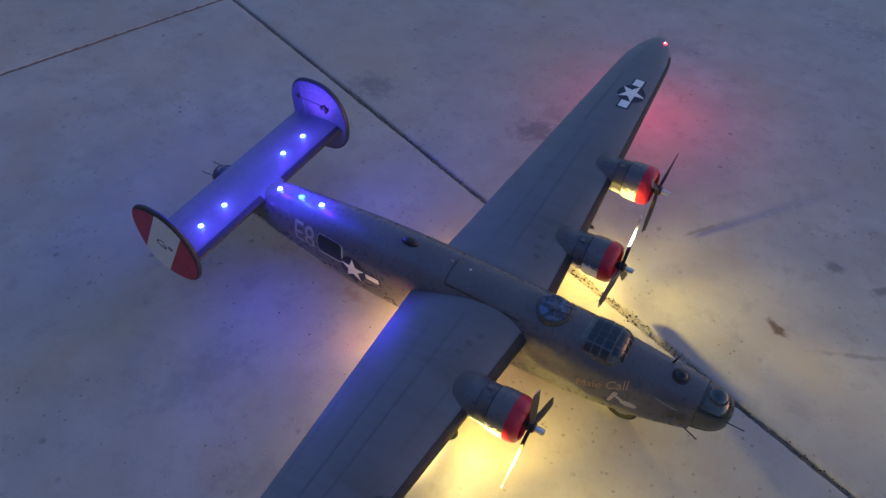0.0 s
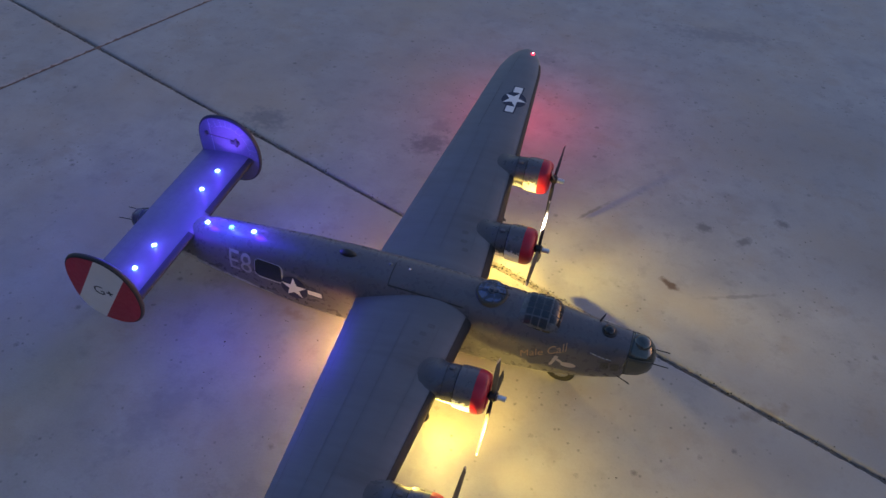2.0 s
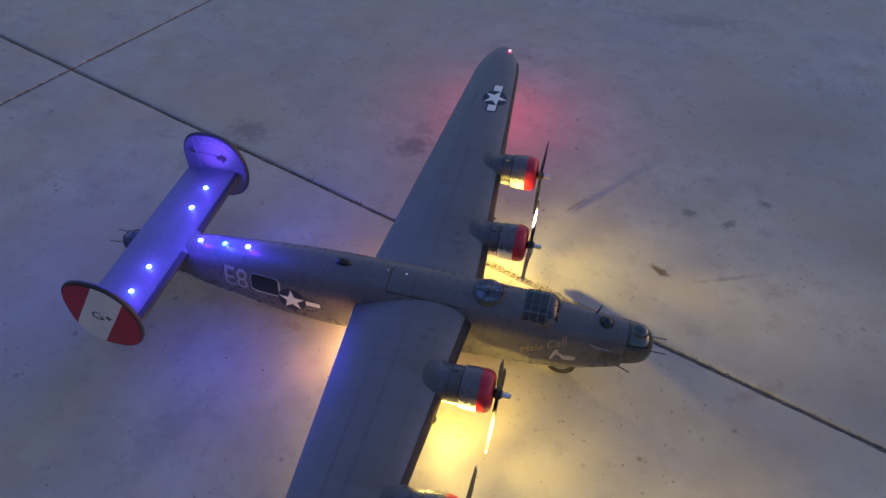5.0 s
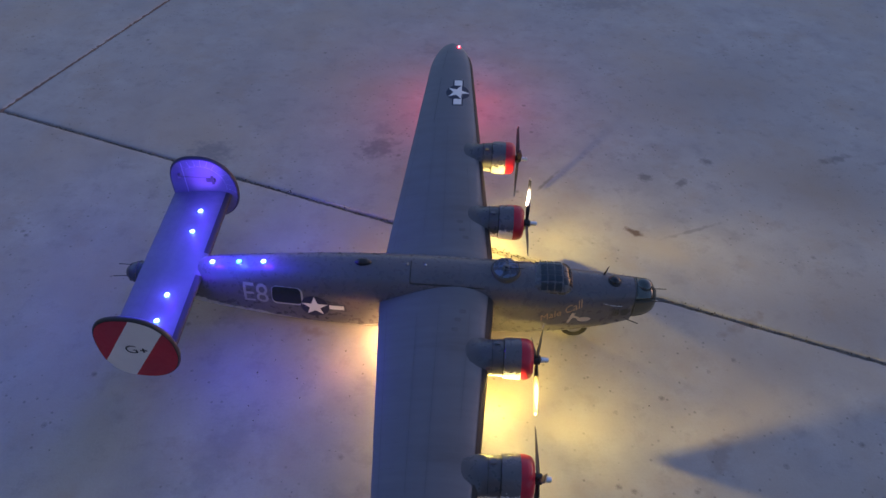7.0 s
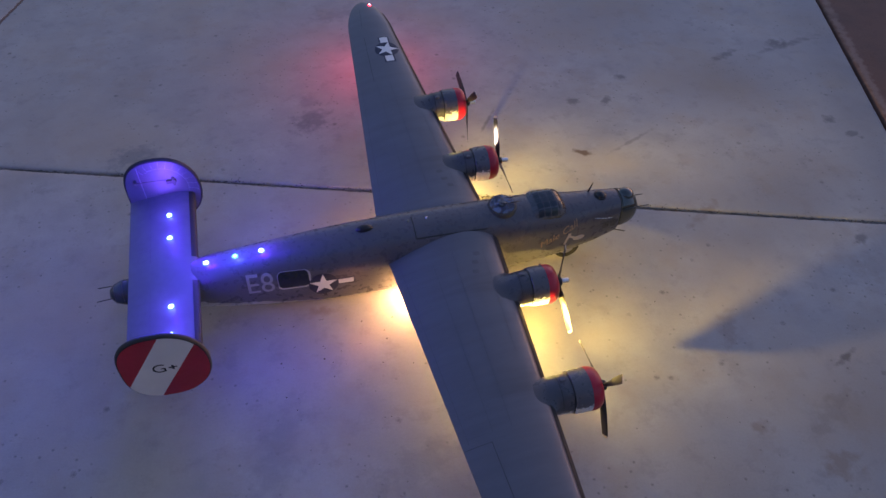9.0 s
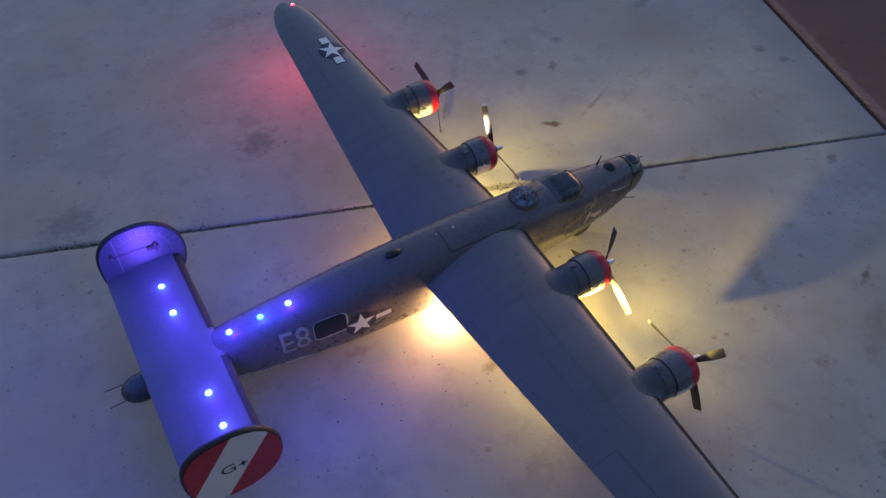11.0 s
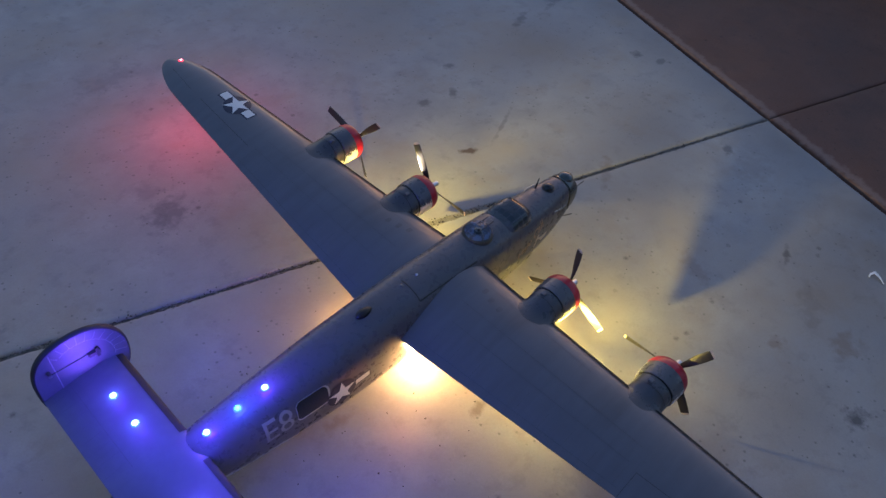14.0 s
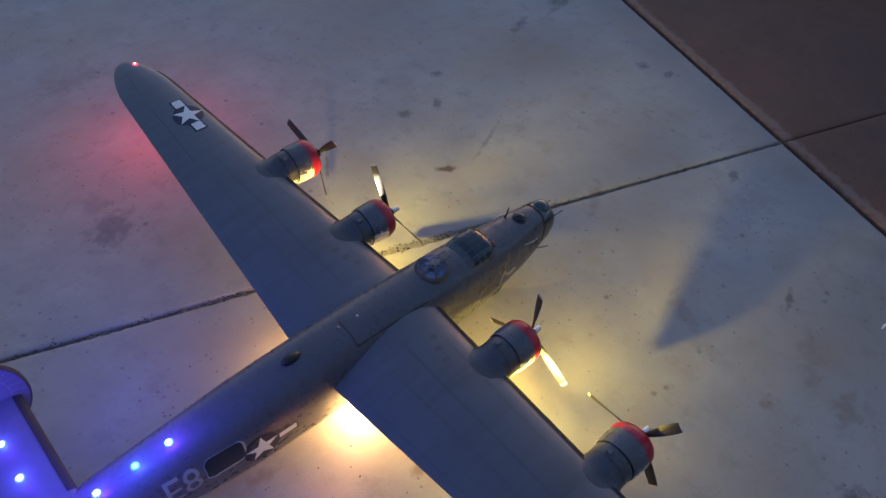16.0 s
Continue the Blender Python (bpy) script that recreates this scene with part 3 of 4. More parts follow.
for x in (-0.36, 0.02, 0.235):
    part("panel_line", drape_line([(x, 0.06), (x, 0.17)], fus_side, 0.0008), SOFT_SEAM, fuselage)

# waist window, code letters and insignia on the near side
def rounded(a, b, w, h, r, n=5):
    out = []
    for cx, cy, a0 in ((w / 2 - r, h / 2 - r, 0), (r - w / 2, h / 2 - r, 90), (r - w / 2, r - h / 2, 180), (w / 2 - r, r - h / 2, 270)):
        out += [(a + cx + r * math.cos(radians(a0 + 90 * k / n)), b + cy + r * math.sin(radians(a0 + 90 * k / n))) for k in range(n + 1)]
    return out


part("window_frame", drape_shape(rounded(-0.518, 0.142, 0.076, 0.054, 0.013), fus_side, 0.0005), DULLWHITE, fuselage, "dull white window surround")
part("window", drape_shape(rounded(-0.5195, 0.144, 0.070, 0.048, 0.011), fus_side, 0.0011), DARKPANE, fuselage, "dark waist window")
part("insignia_bar", drape_shape(oblong(-0.403, 0.118, 0.046, 0.022), fus_side, 0.0007), NAVY, fuselage, "dark blue bar border")
part("insignia_bar", drape_shape(oblong(-0.400, 0.118, 0.036, 0.015), fus_side, 0.0012), WHITE, fuselage, "white insignia bar")
part("insignia_disc", drape_shape(circle(-0.453, 0.117, 0.035), fus_side, 0.0014), NAVY, fuselage, "dark blue insignia disc")
part("insignia_star", drape_shape(star_points(-0.453, 0.117, 0.034, math.pi / 2), fus_side, 0.0019), WHITE, fuselage, "white star")
part("code_letters", lettering("E8", 0.078, fus_side, (-0.596, 0.140), 0.0, 0.0012, 0.0, width=0.86), CODE, fuselage, "grey code letters")
part("nose_lettering", lettering("Male Call", 0.029, fus_side, (0.135, 0.139), 0.47, 0.0012, 0.40), PINK, fuselage, "orange script lettering")
part("nose_emblem", drape_shape([(0.196 + 0.017 * math.cos(a / 12 * 2 * math.pi), 0.113 + 0.0085 * math.sin(a / 12 * 2 * math.pi)) for a in range(12)], fus_side, 0.0008), CREAM, fuselage, "cream oval emblem")
part("nose_emblem", drape_shape([(0.155, 0.100), (0.161, 0.100), (0.173, 0.136), (0.164, 0.137)], fus_side, 0.0008), CREAM, fuselage, "cream slanted bar emblem")
part("nose_emblem", drape_shape([(0.167, 0.122), (0.181, 0.114), (0.184, 0.121), (0.168, 0.130)], fus_side, 0.0009), CREAM, fuselage, "cream short bar emblem")

# dorsal blister and an unlit lamp
bm = lathe([(-0.021, 0.0005), (-0.016, 0.007), (-0.005, 0.0105), (0.008, 0.0092), (0.018, 0.004), (0.020, 0.0005)], fus_top(-0.339, 0, 0.0), "x", 16)
part("blister", bm, BLACK, fuselage, "black teardrop blister")
part("strobe_lamp", dome(fus_top(-0.19, 0, 0), 0.0028, 1.0, 12, 5), WHITE, fuselage, "small unlit white lamp")
part("strobe_lamp", dome(fus_top(-0.235, 0.0, 0), 0.004, 0.7, 12, 5), GREYM, fuselage, "small grey knob")

# top turret
part("turret_ring", lathe([(-0.012, 0.036), (0.0, 0.036), (0.003, 0.034), (0.003, 0.028)], fus_top(0.0, 0, 0), "z", 32), OLIVE_DARK, fuselage)
part("turret_dome", dome(fus_top(0.0, 0, 0.002), 0.031, 0.72, 28, 9), PANE, fuselage, "clear turret dome")
for k in range(4):
    a = 0.4 + math.pi * k / 4
    pts = []
    for i in range(13):
        e = math.pi * i / 12
        r, h = 0.0315 * math.cos(e), 0.0315 * 0.72 * math.sin(e)
        pts.append(fus_top(0, 0, 0.002) + Vector((r * math.cos(a), r * math.sin(a), h)))
    part("turret_rib", rod(pts, 0.0005, 6), GREYM, fuselage)
part("turret_deck", lathe([(0.0, 0.0285), (0.0035, 0.0285), (0.004, 0.001)], fus_top(0, 0, 0.0), "z", 24), DECK, fuselage, "blue deck with the dome's reflections put into its colour")
part("turret_seat", lathe([(0, 0.008), (0.008, 0.008), (0.009, 0.005), (0.013, 0.004), (0.013, 0.001)], fus_top(0, 0, 0.0), "z", 16), GREYM, fuselage, "grey gun mount")
for s in (-1, 1):
    part("turret_gun", rod([Vector((0.0, s * 0.009, 0.226)), Vector((0.042, s * 0.009, 0.230))], 0.0009, 8), BLACK, fuselage)


# cockpit
CANOPY = [(0.070, 0.045, 0.2095), (0.080, 0.046, 0.216), (0.100, 0.046, 0.2195), (0.132, 0.045, 0.2195), (0.145, 0.0435, 0.2155), (0.155, 0.040, 0.207), (0.162, 0.034, 0.196), (0.166, 0.028, 0.186)]


def canopy_top(x, y, lift=0.0006):
    w, top = lerp_table(CANOPY, x)
    k = min(0.985, abs(y) / w)
    return Vector((x, y, 0.165 + (top - 0.165) * (1 - k ** 3.2) ** (1 / 3.2) + lift))


rings = []
for i in range(18):
    x = 0.070 + 0.096 * i / 17
    w, top = lerp_table(CANOPY, x)
    rings.append([Vector((x, -w, 0.15))] + [canopy_top(x, w * 0.985 * math.sin(math.pi / 2 * (k / 8 - 1)), 0) for k in range(17)] + [Vector((x, w, 0.15))])
canopy = part("canopy", loft(rings), SMOKED, plane, "smoked cockpit canopy with thin frames")
for x0, x1 in ((0.083, 0.0965), (0.0995, 0.1135), (0.1165, 0.132)):
    for y0, y1 in ((-0.0435, -0.033), (-0.030, -0.016), (-0.0135, -0.001), (0.001, 0.0135), (0.016, 0.030), (0.033, 0.0435)):
        part("pane", drape_shape([(x0, y0), (x1, y0), (x1, y1), (x0, y1)], canopy_top, 0.0010), ROOFPANE, canopy, "dark glossy pane")
for y0, y1 in ((-0.036, -0.020), (-0.017, -0.001), (0.001, 0.017), (0.020, 0.036)):
    part("windscreen_pane", drape_shape([(0.136, y0), (0.159, y0 * 0.86), (0.159, y1 * 0.86), (0.136, y1)], canopy_top, 0.0010), DARKPANE, canopy, "dark glossy windscreen pane")
for s in (-1, 1):
    for x0, x1 in ((0.086, 0.102), (0.106, 0.122), (0.126, 0.142)):
        part("side_pane", drape_shape([(x0, 0.172), (x1, 0.172), (x1, 0.190), (x0, 0.190)], lambda a, b, l, s=s: Vector((a, s * (lerp_table(CANOPY, a)[0] * (1 - max(0, (b - 0.165) / (lerp_table(CANOPY, a)[1] - 0.165)) ** 3.2) ** (1 / 3.2) + l), b)), 0.001), DARKPANE, canopy, "dark side pane")

# nose: astrodome, turret glazing, windows, guns, mast
part("astrodome_ring", lathe([(-0.004, 0.0165), (0.001, 0.0165), (0.002, 0.014)], fus_top(0.262, 0, 0), "z", 24), BLACK, fuselage)
part("astrodome", dome(fus_top(0.262, 0, 0.0005), 0.0135, 0.7, 20, 7), DARKPANE, fuselage, "small dark glass dome")
NOSE = [(0.308, 0.0410, 0.1905, 0.085), (0.322, 0.0405, 0.1895, 0.088), (0.340, 0.0380, 0.186, 0.095), (0.352, 0.034, 0.180, 0.104), (0.361, 0.028, 0.172, 0.114), (0.367, 0.019, 0.162, 0.126), (0.370, 0.008, 0.152, 0.138)]


def nose_ring(x, grow=0.0, n=36):
    w, top, bot = lerp_table(NOSE, x)
    out = []
    for i in range(n):
        a = 2 * math.pi * i / n
        c, s = math.cos(a), math.sin(a)
        out.append(Vector((x, (w + grow) * abs(c) ** 0.85 * math.copysign(1, c), (top + bot) / 2 + ((top - bot) / 2 + grow) * abs(s) ** 0.85 * math.copysign(1, s))))
    return out


nose_glass = part("nose_glazing", loft([nose_ring(r[0]) for r in NOSE]), NOSEPANE, plane, "dark greenish glossy nose glazing")
for k in (3, 9, 15, 21, 33):
    part("glazing_frame", rod([nose_ring(r[0], 0.0003)[k] for r in NOSE[:-1]], 0.0008, 6), OLIVE_DARK, nose_glass)
part("glazing_frame", rod(nose_ring(0.312, 0.0004) + nose_ring(0.312, 0.0004)[:1], 0.0011, 6), OLIVE_DARK, nose_glass)
part("nose_dome", loft([[p + Vector((0, 0, 0.001)) for p in nose_ring(x, 0.0006)[4:15]] for x in (0.316, 0.326, 0.338, 0.349)], False, False), TOPPANE, nose_glass, "pale reflecting top pane")
part("nose_bubble", dome((0.334, 0, 0.185), 0.020, 0.62, 20, 7), NOSEPANE, nose_glass, "small glossy nose bubble")
for s in (-1, 1):
    part("nose_gun", rod([Vector((0.355, s * 0.020, 0.150)), Vector((0.398, s * 0.020, 0.150))], 0.0011, 8), BLACK, plane, "thin black gun barrel")
    part("cheek_gun", rod([Vector((0.295, s * 0.038, 0.102)), Vector((0.332, s * 0.047, 0.094))], 0.0013, 8), BLACK, plane, "thin black gun barrel")
    for x in (0.270, 0.292):
        part("nose_window", drape_shape(rounded(x, 0.132, 0.017, 0.024, 0.005), lambda a, b, l, s=s: fus_side(a, b, l, s), 0.0009), MUTED, fuselage, "dark nose window")
    part("pitot_tube", rod([fus_side(0.235, 0.165, 0.002, s), fus_side(0.258, 0.162, 0.006, s), fus_side(0.280, 0.159, 0.006, s)], 0.0008, 6), STEEL, plane, "thin bright metal tube")
part("antenna_mast", rod([fus_top(0.238, 0.022, -0.004), fus_top(0.246, 0.022, 0.028)], [0.0026, 0.001], 8), BLACK, plane, "short dark antenna mast")

# tail turret
part("tail_turret", lathe([(-0.046, 0.0005), (-0.043, 0.012), (-0.033, 0.022), (-0.018, 0.028), (0.0, 0.029), (0.030, 0.027)], (-0.885, 0, 0.128), "x", 24), TAILPANE, plane, "dark glossy tail gun turret")
for x, rr in ((-0.870, 0.0288), (-0.897, 0.0292), (-0.917, 0.0225)):
    part("turret_frame", rod([Vector((x, rr * math.cos(k * math.pi / 12), 0.128 + rr * math.sin(k * math.pi / 12))) for k in range(25)], 0.0008, 6), OLIVE_DARK, plane, "thin turret frame")
part("turret_base", lathe([(-0.012, 0.0305), (0.016, 0.0305), (0.020, 0.028)], (-0.868, 0, 0.122), "x", 24, 1.0, 1.0, None, False), OLIVE_DARK, plane, "dark turret base")
for s in (-1, 1):
    part("tail_gun", rod([Vector((-0.915, s * 0.018, 0.135)), Vector((-0.956, s * 0.020, 0.133))], 0.0010, 8), BLACK, plane, "thin black gun barrel")


# wings
def make_wing(side, name):
    ys = [0.0, 0.03, 0.05, 0.06, 0.07, 0.08, 0.095, 0.115, 0.15, 0.25, 0.4, 0.55, 0.7, 0.8, 0.86, 0.89, 0.92, 0.945, 0.965, 0.98, 0.99, 0.9965, 0.9995]
    wing = part(name, loft([wing_ring(side * max(y, 1e-6)) for y in ys]), WING_OLIVE, plane, "olive drab wing with rounded tip")
    # black boot round the leading edge
    rows = []
    for k in range(61):
        y = side * (0.06 + 0.86 * k / 60)
        le, te = wing_edges(y)
        t = wing_thick(y)
        row = []
        for i in range(-6, 7):
            s = (abs(i) / 6) ** 2 * 0.055
            z = wing_camber(s, y) + (0.55 if i > 0 else -0.45) * t * foil(s)
            row.append(Vector((le + (te - le) * s + 0.0009, y, z + (0.0007 if i > 0 else -0.0007))))
        rows.append(row)
    part("deicer_boot", loft(rows, False, False), BOOT, wing, "black rubber leading edge boot")
    # aileron and flap seams
    def at(y, s):
        le, te = wing_edges(side * y)
        return (le + (te - le) * s, side * y)
    for pts, w in (
        [([at(0.95, 0.66), at(0.85, 0.69)], 0.0012), ([at(0.80, 0.70), at(0.58, 0.72)], 0.0013), ([at(0.57, 0.93), at(0.10, 0.93)], 0.0009)]
        + ([([at(0.58, 0.72), at(0.58, 0.99)], 0.0011)] if side < 0 else [])
        + [([at(0.11, 0.20), at(0.40, 0.21)], 0.0009), ([at(0.10, 0.47), at(0.56, 0.49)], 0.0010), ([at(0.12, 0.66), at(0.56, 0.68)], 0.0008)]
        + [([at(0.12 + 0.055 * k, 0.74 + 0.04 * (k % 2)), at(0.12 + 0.055 * k, 0.92)], 0.0006) for k in range(9)]
    ):
        part("panel_line", drape_line(pts, wing_top, w), WING_SEAM if w > 0.001 else SOFT_SEAM, wing)
    return wing


wing_left = make_wing(1, "left_wing")
wing_right = make_wing(-1, "right_wing")
SX, SY = -0.140, 0.718
part("insignia_bar", drape_shape(oblong(SX, SY, 0.032, 0.128), wing_top, 0.0005), NAVY, wing_left, "dark blue bar border")
part("insignia_disc", drape_shape(circle(SX, SY, 0.036), wing_top, 0.0008), NAVY, wing_left, "dark blue insignia disc")
for s in (-1, 1):
    part("insignia_bar", drape_shape(oblong(SX, SY + s * 0.047, 0.024, 0.027), wing_top, 0.0012), WHITE, wing_left, "white insignia bar")
part("insignia_star", drape_shape(star_points(SX, SY, 0.036, 0.0), wing_top, 0.0014), WHITE, wing_left, "white star")

VENT = plain("faint_dark_smudge", (0.102, 0.098, 0.104), 0.36)
for s in (1, -1):
    for x, y in ((-0.098, 0.118), (-0.108, 0.143), (-0.114, 0.171)):
        part("vent", drape_shape(rounded(x, s * y, 0.016, 0.011, 0.004), wing_top, 0.0005), VENT, wing_left if s > 0 else wing_right, "faint dark vent")


# engines
def make_engine(side, y, z, x_off, turn):
    c = Vector((x_off, side * y, z))
    # the nacelle sinks into the wing behind the leading edge with a soft fillet
    nac = []
    for x, w, rise, soft in ((-0.0085, 0.0410, 1.0, 0), (-0.020, 0.0405, 0.99, 0), (-0.032, 0.0405, 0.95, 0.05), (-0.044, 0.0425, 0.84, 0.25), (-0.056, 0.0480, 0.66, 0.6), (-0.068, 0.0540, 0.46, 0.9), (-0.080, 0.0570, 0.27, 1.0), (-0.092, 0.0570, 0.13, 1.0), (-0.106, 0.0540, 0.04, 1.0), (-0.120, 0.0480, 0.0, 1.0)):
        ring = []
        crown = z + 0.041 - wing_top(c.x + x, c.y, 0).z
        for i in range(40):
            a = 2 * math.pi * i / 40
            dy, up = w * math.cos(a), math.sin(a)
            round_z = z + 0.041 * up * (rise if up > 0 else 1)
            skin = wing_top(c.x + x, c.y + dy, 0).z - 0.0025
            blend_z = skin + max(0.0, crown * rise) * math.exp(-2.6 * (dy / w) ** 2) if up >= 0 else skin - 0.012 * -up
            ring.append(Vector((c.x + x, c.y + dy, round_z + soft * (blend_z - round_z))))
        nac.append(ring)
    engine = part("engine_nacelle", loft(nac), SOOTY, plane)
    part("cowl_gap", lathe([(-0.012, 0.0405), (-0.004, 0.0405)], c, "x", 28), BLACK, engine, "dark gap behind the cowling")
    part("cowling", lathe([(-0.0062, 0.0425), (-0.005, 0.0440), (0.01, 0.0455), (0.032, 0.0455)], c, "x", 32, 1.0, 1.0, None, False), COWL, engine)
    part("cowl_ring", lathe([(0.031, 0.0458), (0.040, 0.0458), (0.049, 0.0438), (0.055, 0.0400), (0.058, 0.0350), (0.056, 0.0315), (0.040, 0.0300)], c, "x", 32, 1.0, 1.0, None, False), RED, engine, "red cowling ring")
    bm = lathe([(0.028, 0.0445), (0.030, 0.001)], c, "x", 20)
    for k in range(9):
        a = 2 * math.pi * k / 9
        d = Vector((0, math.cos(a), math.sin(a)))
        rod([c + Vector((0.036, 0, 0)) + d * 0.008, c + Vector((0.036, 0, 0)) + d * 0.029], 0.0048, 8, bm)
    lathe([(0.030, 0.012), (0.050, 0.010), (0.056, 0.006)], c, "x", 14, 1, 1, bm)
    part("engine_core", bm, INNER, engine, "dark radial engine face")
    part("panel_line", lathe([(-0.0325, 0.0406), (-0.0315, 0.0406)], c, "x", 28, 1, 1, None, False), SEAM, engine)
    part("air_scoop", box((0.012, 0.010, 0.006), c + Vector((-0.022, -side * 0.010, 0.0405)), 0.0015), OLIVE, engine, "small raised air scoop")
    # spinner
    part("propeller_hub", lathe([(0.058, 0.006), (0.062, 0.011), (0.074, 0.011), (0.077, 0.007)], c, "x", 16), BLACK, engine)
    part("spinner", lathe([(0.074, 0.0062), (0.091, 0.0062), (0.094, 0.0050), (0.095, 0.0005)], c, "x", 16), STEEL, engine, "bright metal propeller shaft")
    for k in range(3):
        a = radians(turn + 120 * k)
        d = Vector((0, math.cos(a), math.sin(a)))
        e = Vector((0, -math.sin(a), math.cos(a)))
        rings, tips = [], []
        for r, w, t, pitch in ((0.008, 0.008, 0.006, 60), (0.02, 0.010, 0.0045, 52), (0.04, 0.0140, 0.003, 42), (0.065, 0.0176, 0.0022, 27), (0.09, 0.0190, 0.0016, 20), (0.106, 0.0186, 0.0013, 17), (0.1150, 0.0174, 0.0012, 16), (0.1185, 0.0155, 0.001, 15), (0.1200, 0.0115, 0.0008, 15)):
            p = radians(pitch)
            wide = e * math.cos(p) + side * Vector((1, 0, 0)) * math.sin(p)
            thick = wide.cross(d)
            o = c + Vector((0.068, 0, 0)) + d * r
            ring = [o + wide * (w / 2 * math.cos(2 * math.pi * i / 10)) + thick * (t / 2 * math.sin(2 * math.pi * i / 10)) for i in range(10)]
            if r <= 0.1155:
                rings.append(ring)
            if r >= 0.1145:
                tips.append(ring)
        part("propeller_blade", loft(rings), BLADE, engine, "black propeller blade")
        part("blade_tip", loft(tips), CREAM, engine, "pale blade tip")
    return engine


make_engine(1, 0.459, 0.172, -0.027, 12)
make_engine(1, 0.208, 0.165, -0.008, 60)
make_engine(-1, 0.222, 0.169, 0.002, 88.4)
make_engine(-1, 0.501, 0.169, -0.005, 115)

# tail plane
def stab_top(x, y, lift=0.0006):
    s = min(1.0, max(0.0, (-0.727 - x) / 0.155))
    return Vector((x, y, 0.164 - 0.001 * y + 0.012 * foil(s) - 0.004 * s + lift))


rings = []
for k in range(15):
    y = -0.262 + 0.524 * k / 14
    ring = []
    for i in range(18):
        s = 0.5 - 0.5 * math.cos(math.pi * i / 17)
        ring.append(Vector((-0.727 - 0.155 * s, y, 0.164 - 0.001 * y + 0.012 * foil(s) - 0.004 * s)))
    for i in range(16, 0, -1):
        s = 0.5 - 0.5 * math.cos(math.pi * i / 17)
        ring.append(Vector((-0.727 - 0.155 * s, y, 0.164 - 0.001 * y - 0.010 * foil(s) - 0.004 * s)))
    rings.append(ring)
stab = part("tailplane", loft(rings), OLIVE, plane, "olive drab tailplane")
for y0, y1 in ((-0.255, -0.036), (0.036, 0.255)):
    rows = []
    for k in range(9):
        y = y0 + (y1 - y0) * k / 8
        row = []
        for i in range(-6, 6):
            s = (abs(i) / 6) ** 2 * 0.13
            row.append(Vector((-0.727 - 0.155 * s + 0.001, y, 0.164 - 0.001 * y + (0.012 if i > 0 else -0.010) * foil(s) - 0.004 * s + (0.0007 if i > 0 else -0.0007))))
        rows.append(row)
    part("deicer_boot", loft(rows, False, False), BOOT, stab, "black rubber leading edge boot")
    part("panel_line", drape_line([(-0.832, y0), (-0.832, y1)], stab_top, 0.001), SOFT_SEAM, stab)
    for k in range(8):
        y = y0 + (y1 - y0) * (k + 0.5) / 8
        part("rib_line", drape_line([(-0.836, y), (-0.876, y)], stab_top, 0.0007), SOFT_SEAM, stab)

FIN_X = -0.796
FINEDGE = plain("black_fin_edge", (0.02, 0.02, 0.024), 0.5)


def fin_outline(scale, zc, n=48):
    out = []
    for i in range(n):
        a = 2 * math.pi * i / n
        c, s = math.cos(a), math.sin(a)
        p = 2.15 if c > 0 else 2.7
        out.append((FIN_X + 0.089 * scale * abs(c) ** (2 / p) * math.copysign(1, c), zc + 0.105 * scale * abs(s) ** (2 / p) * math.copysign(1, s)))
    return out


def clip(poly, a, b, c):
    """The part of an outline where a*x + b*z >= c."""
    out = []
    for p, q in zip(poly, poly[1:] + poly[:1]):
        dp, dq = a * p[0] + b * p[1] - c, a * q[0] + b * q[1] - c
        if dp >= 0:
            out.append(p)
        if dp * dq < 0:
            t = dp / (dp - dq)
            out.append((p[0] + (q[0] - p[0]) * t, p[1] + (q[1] - p[1]) * t))
    return out


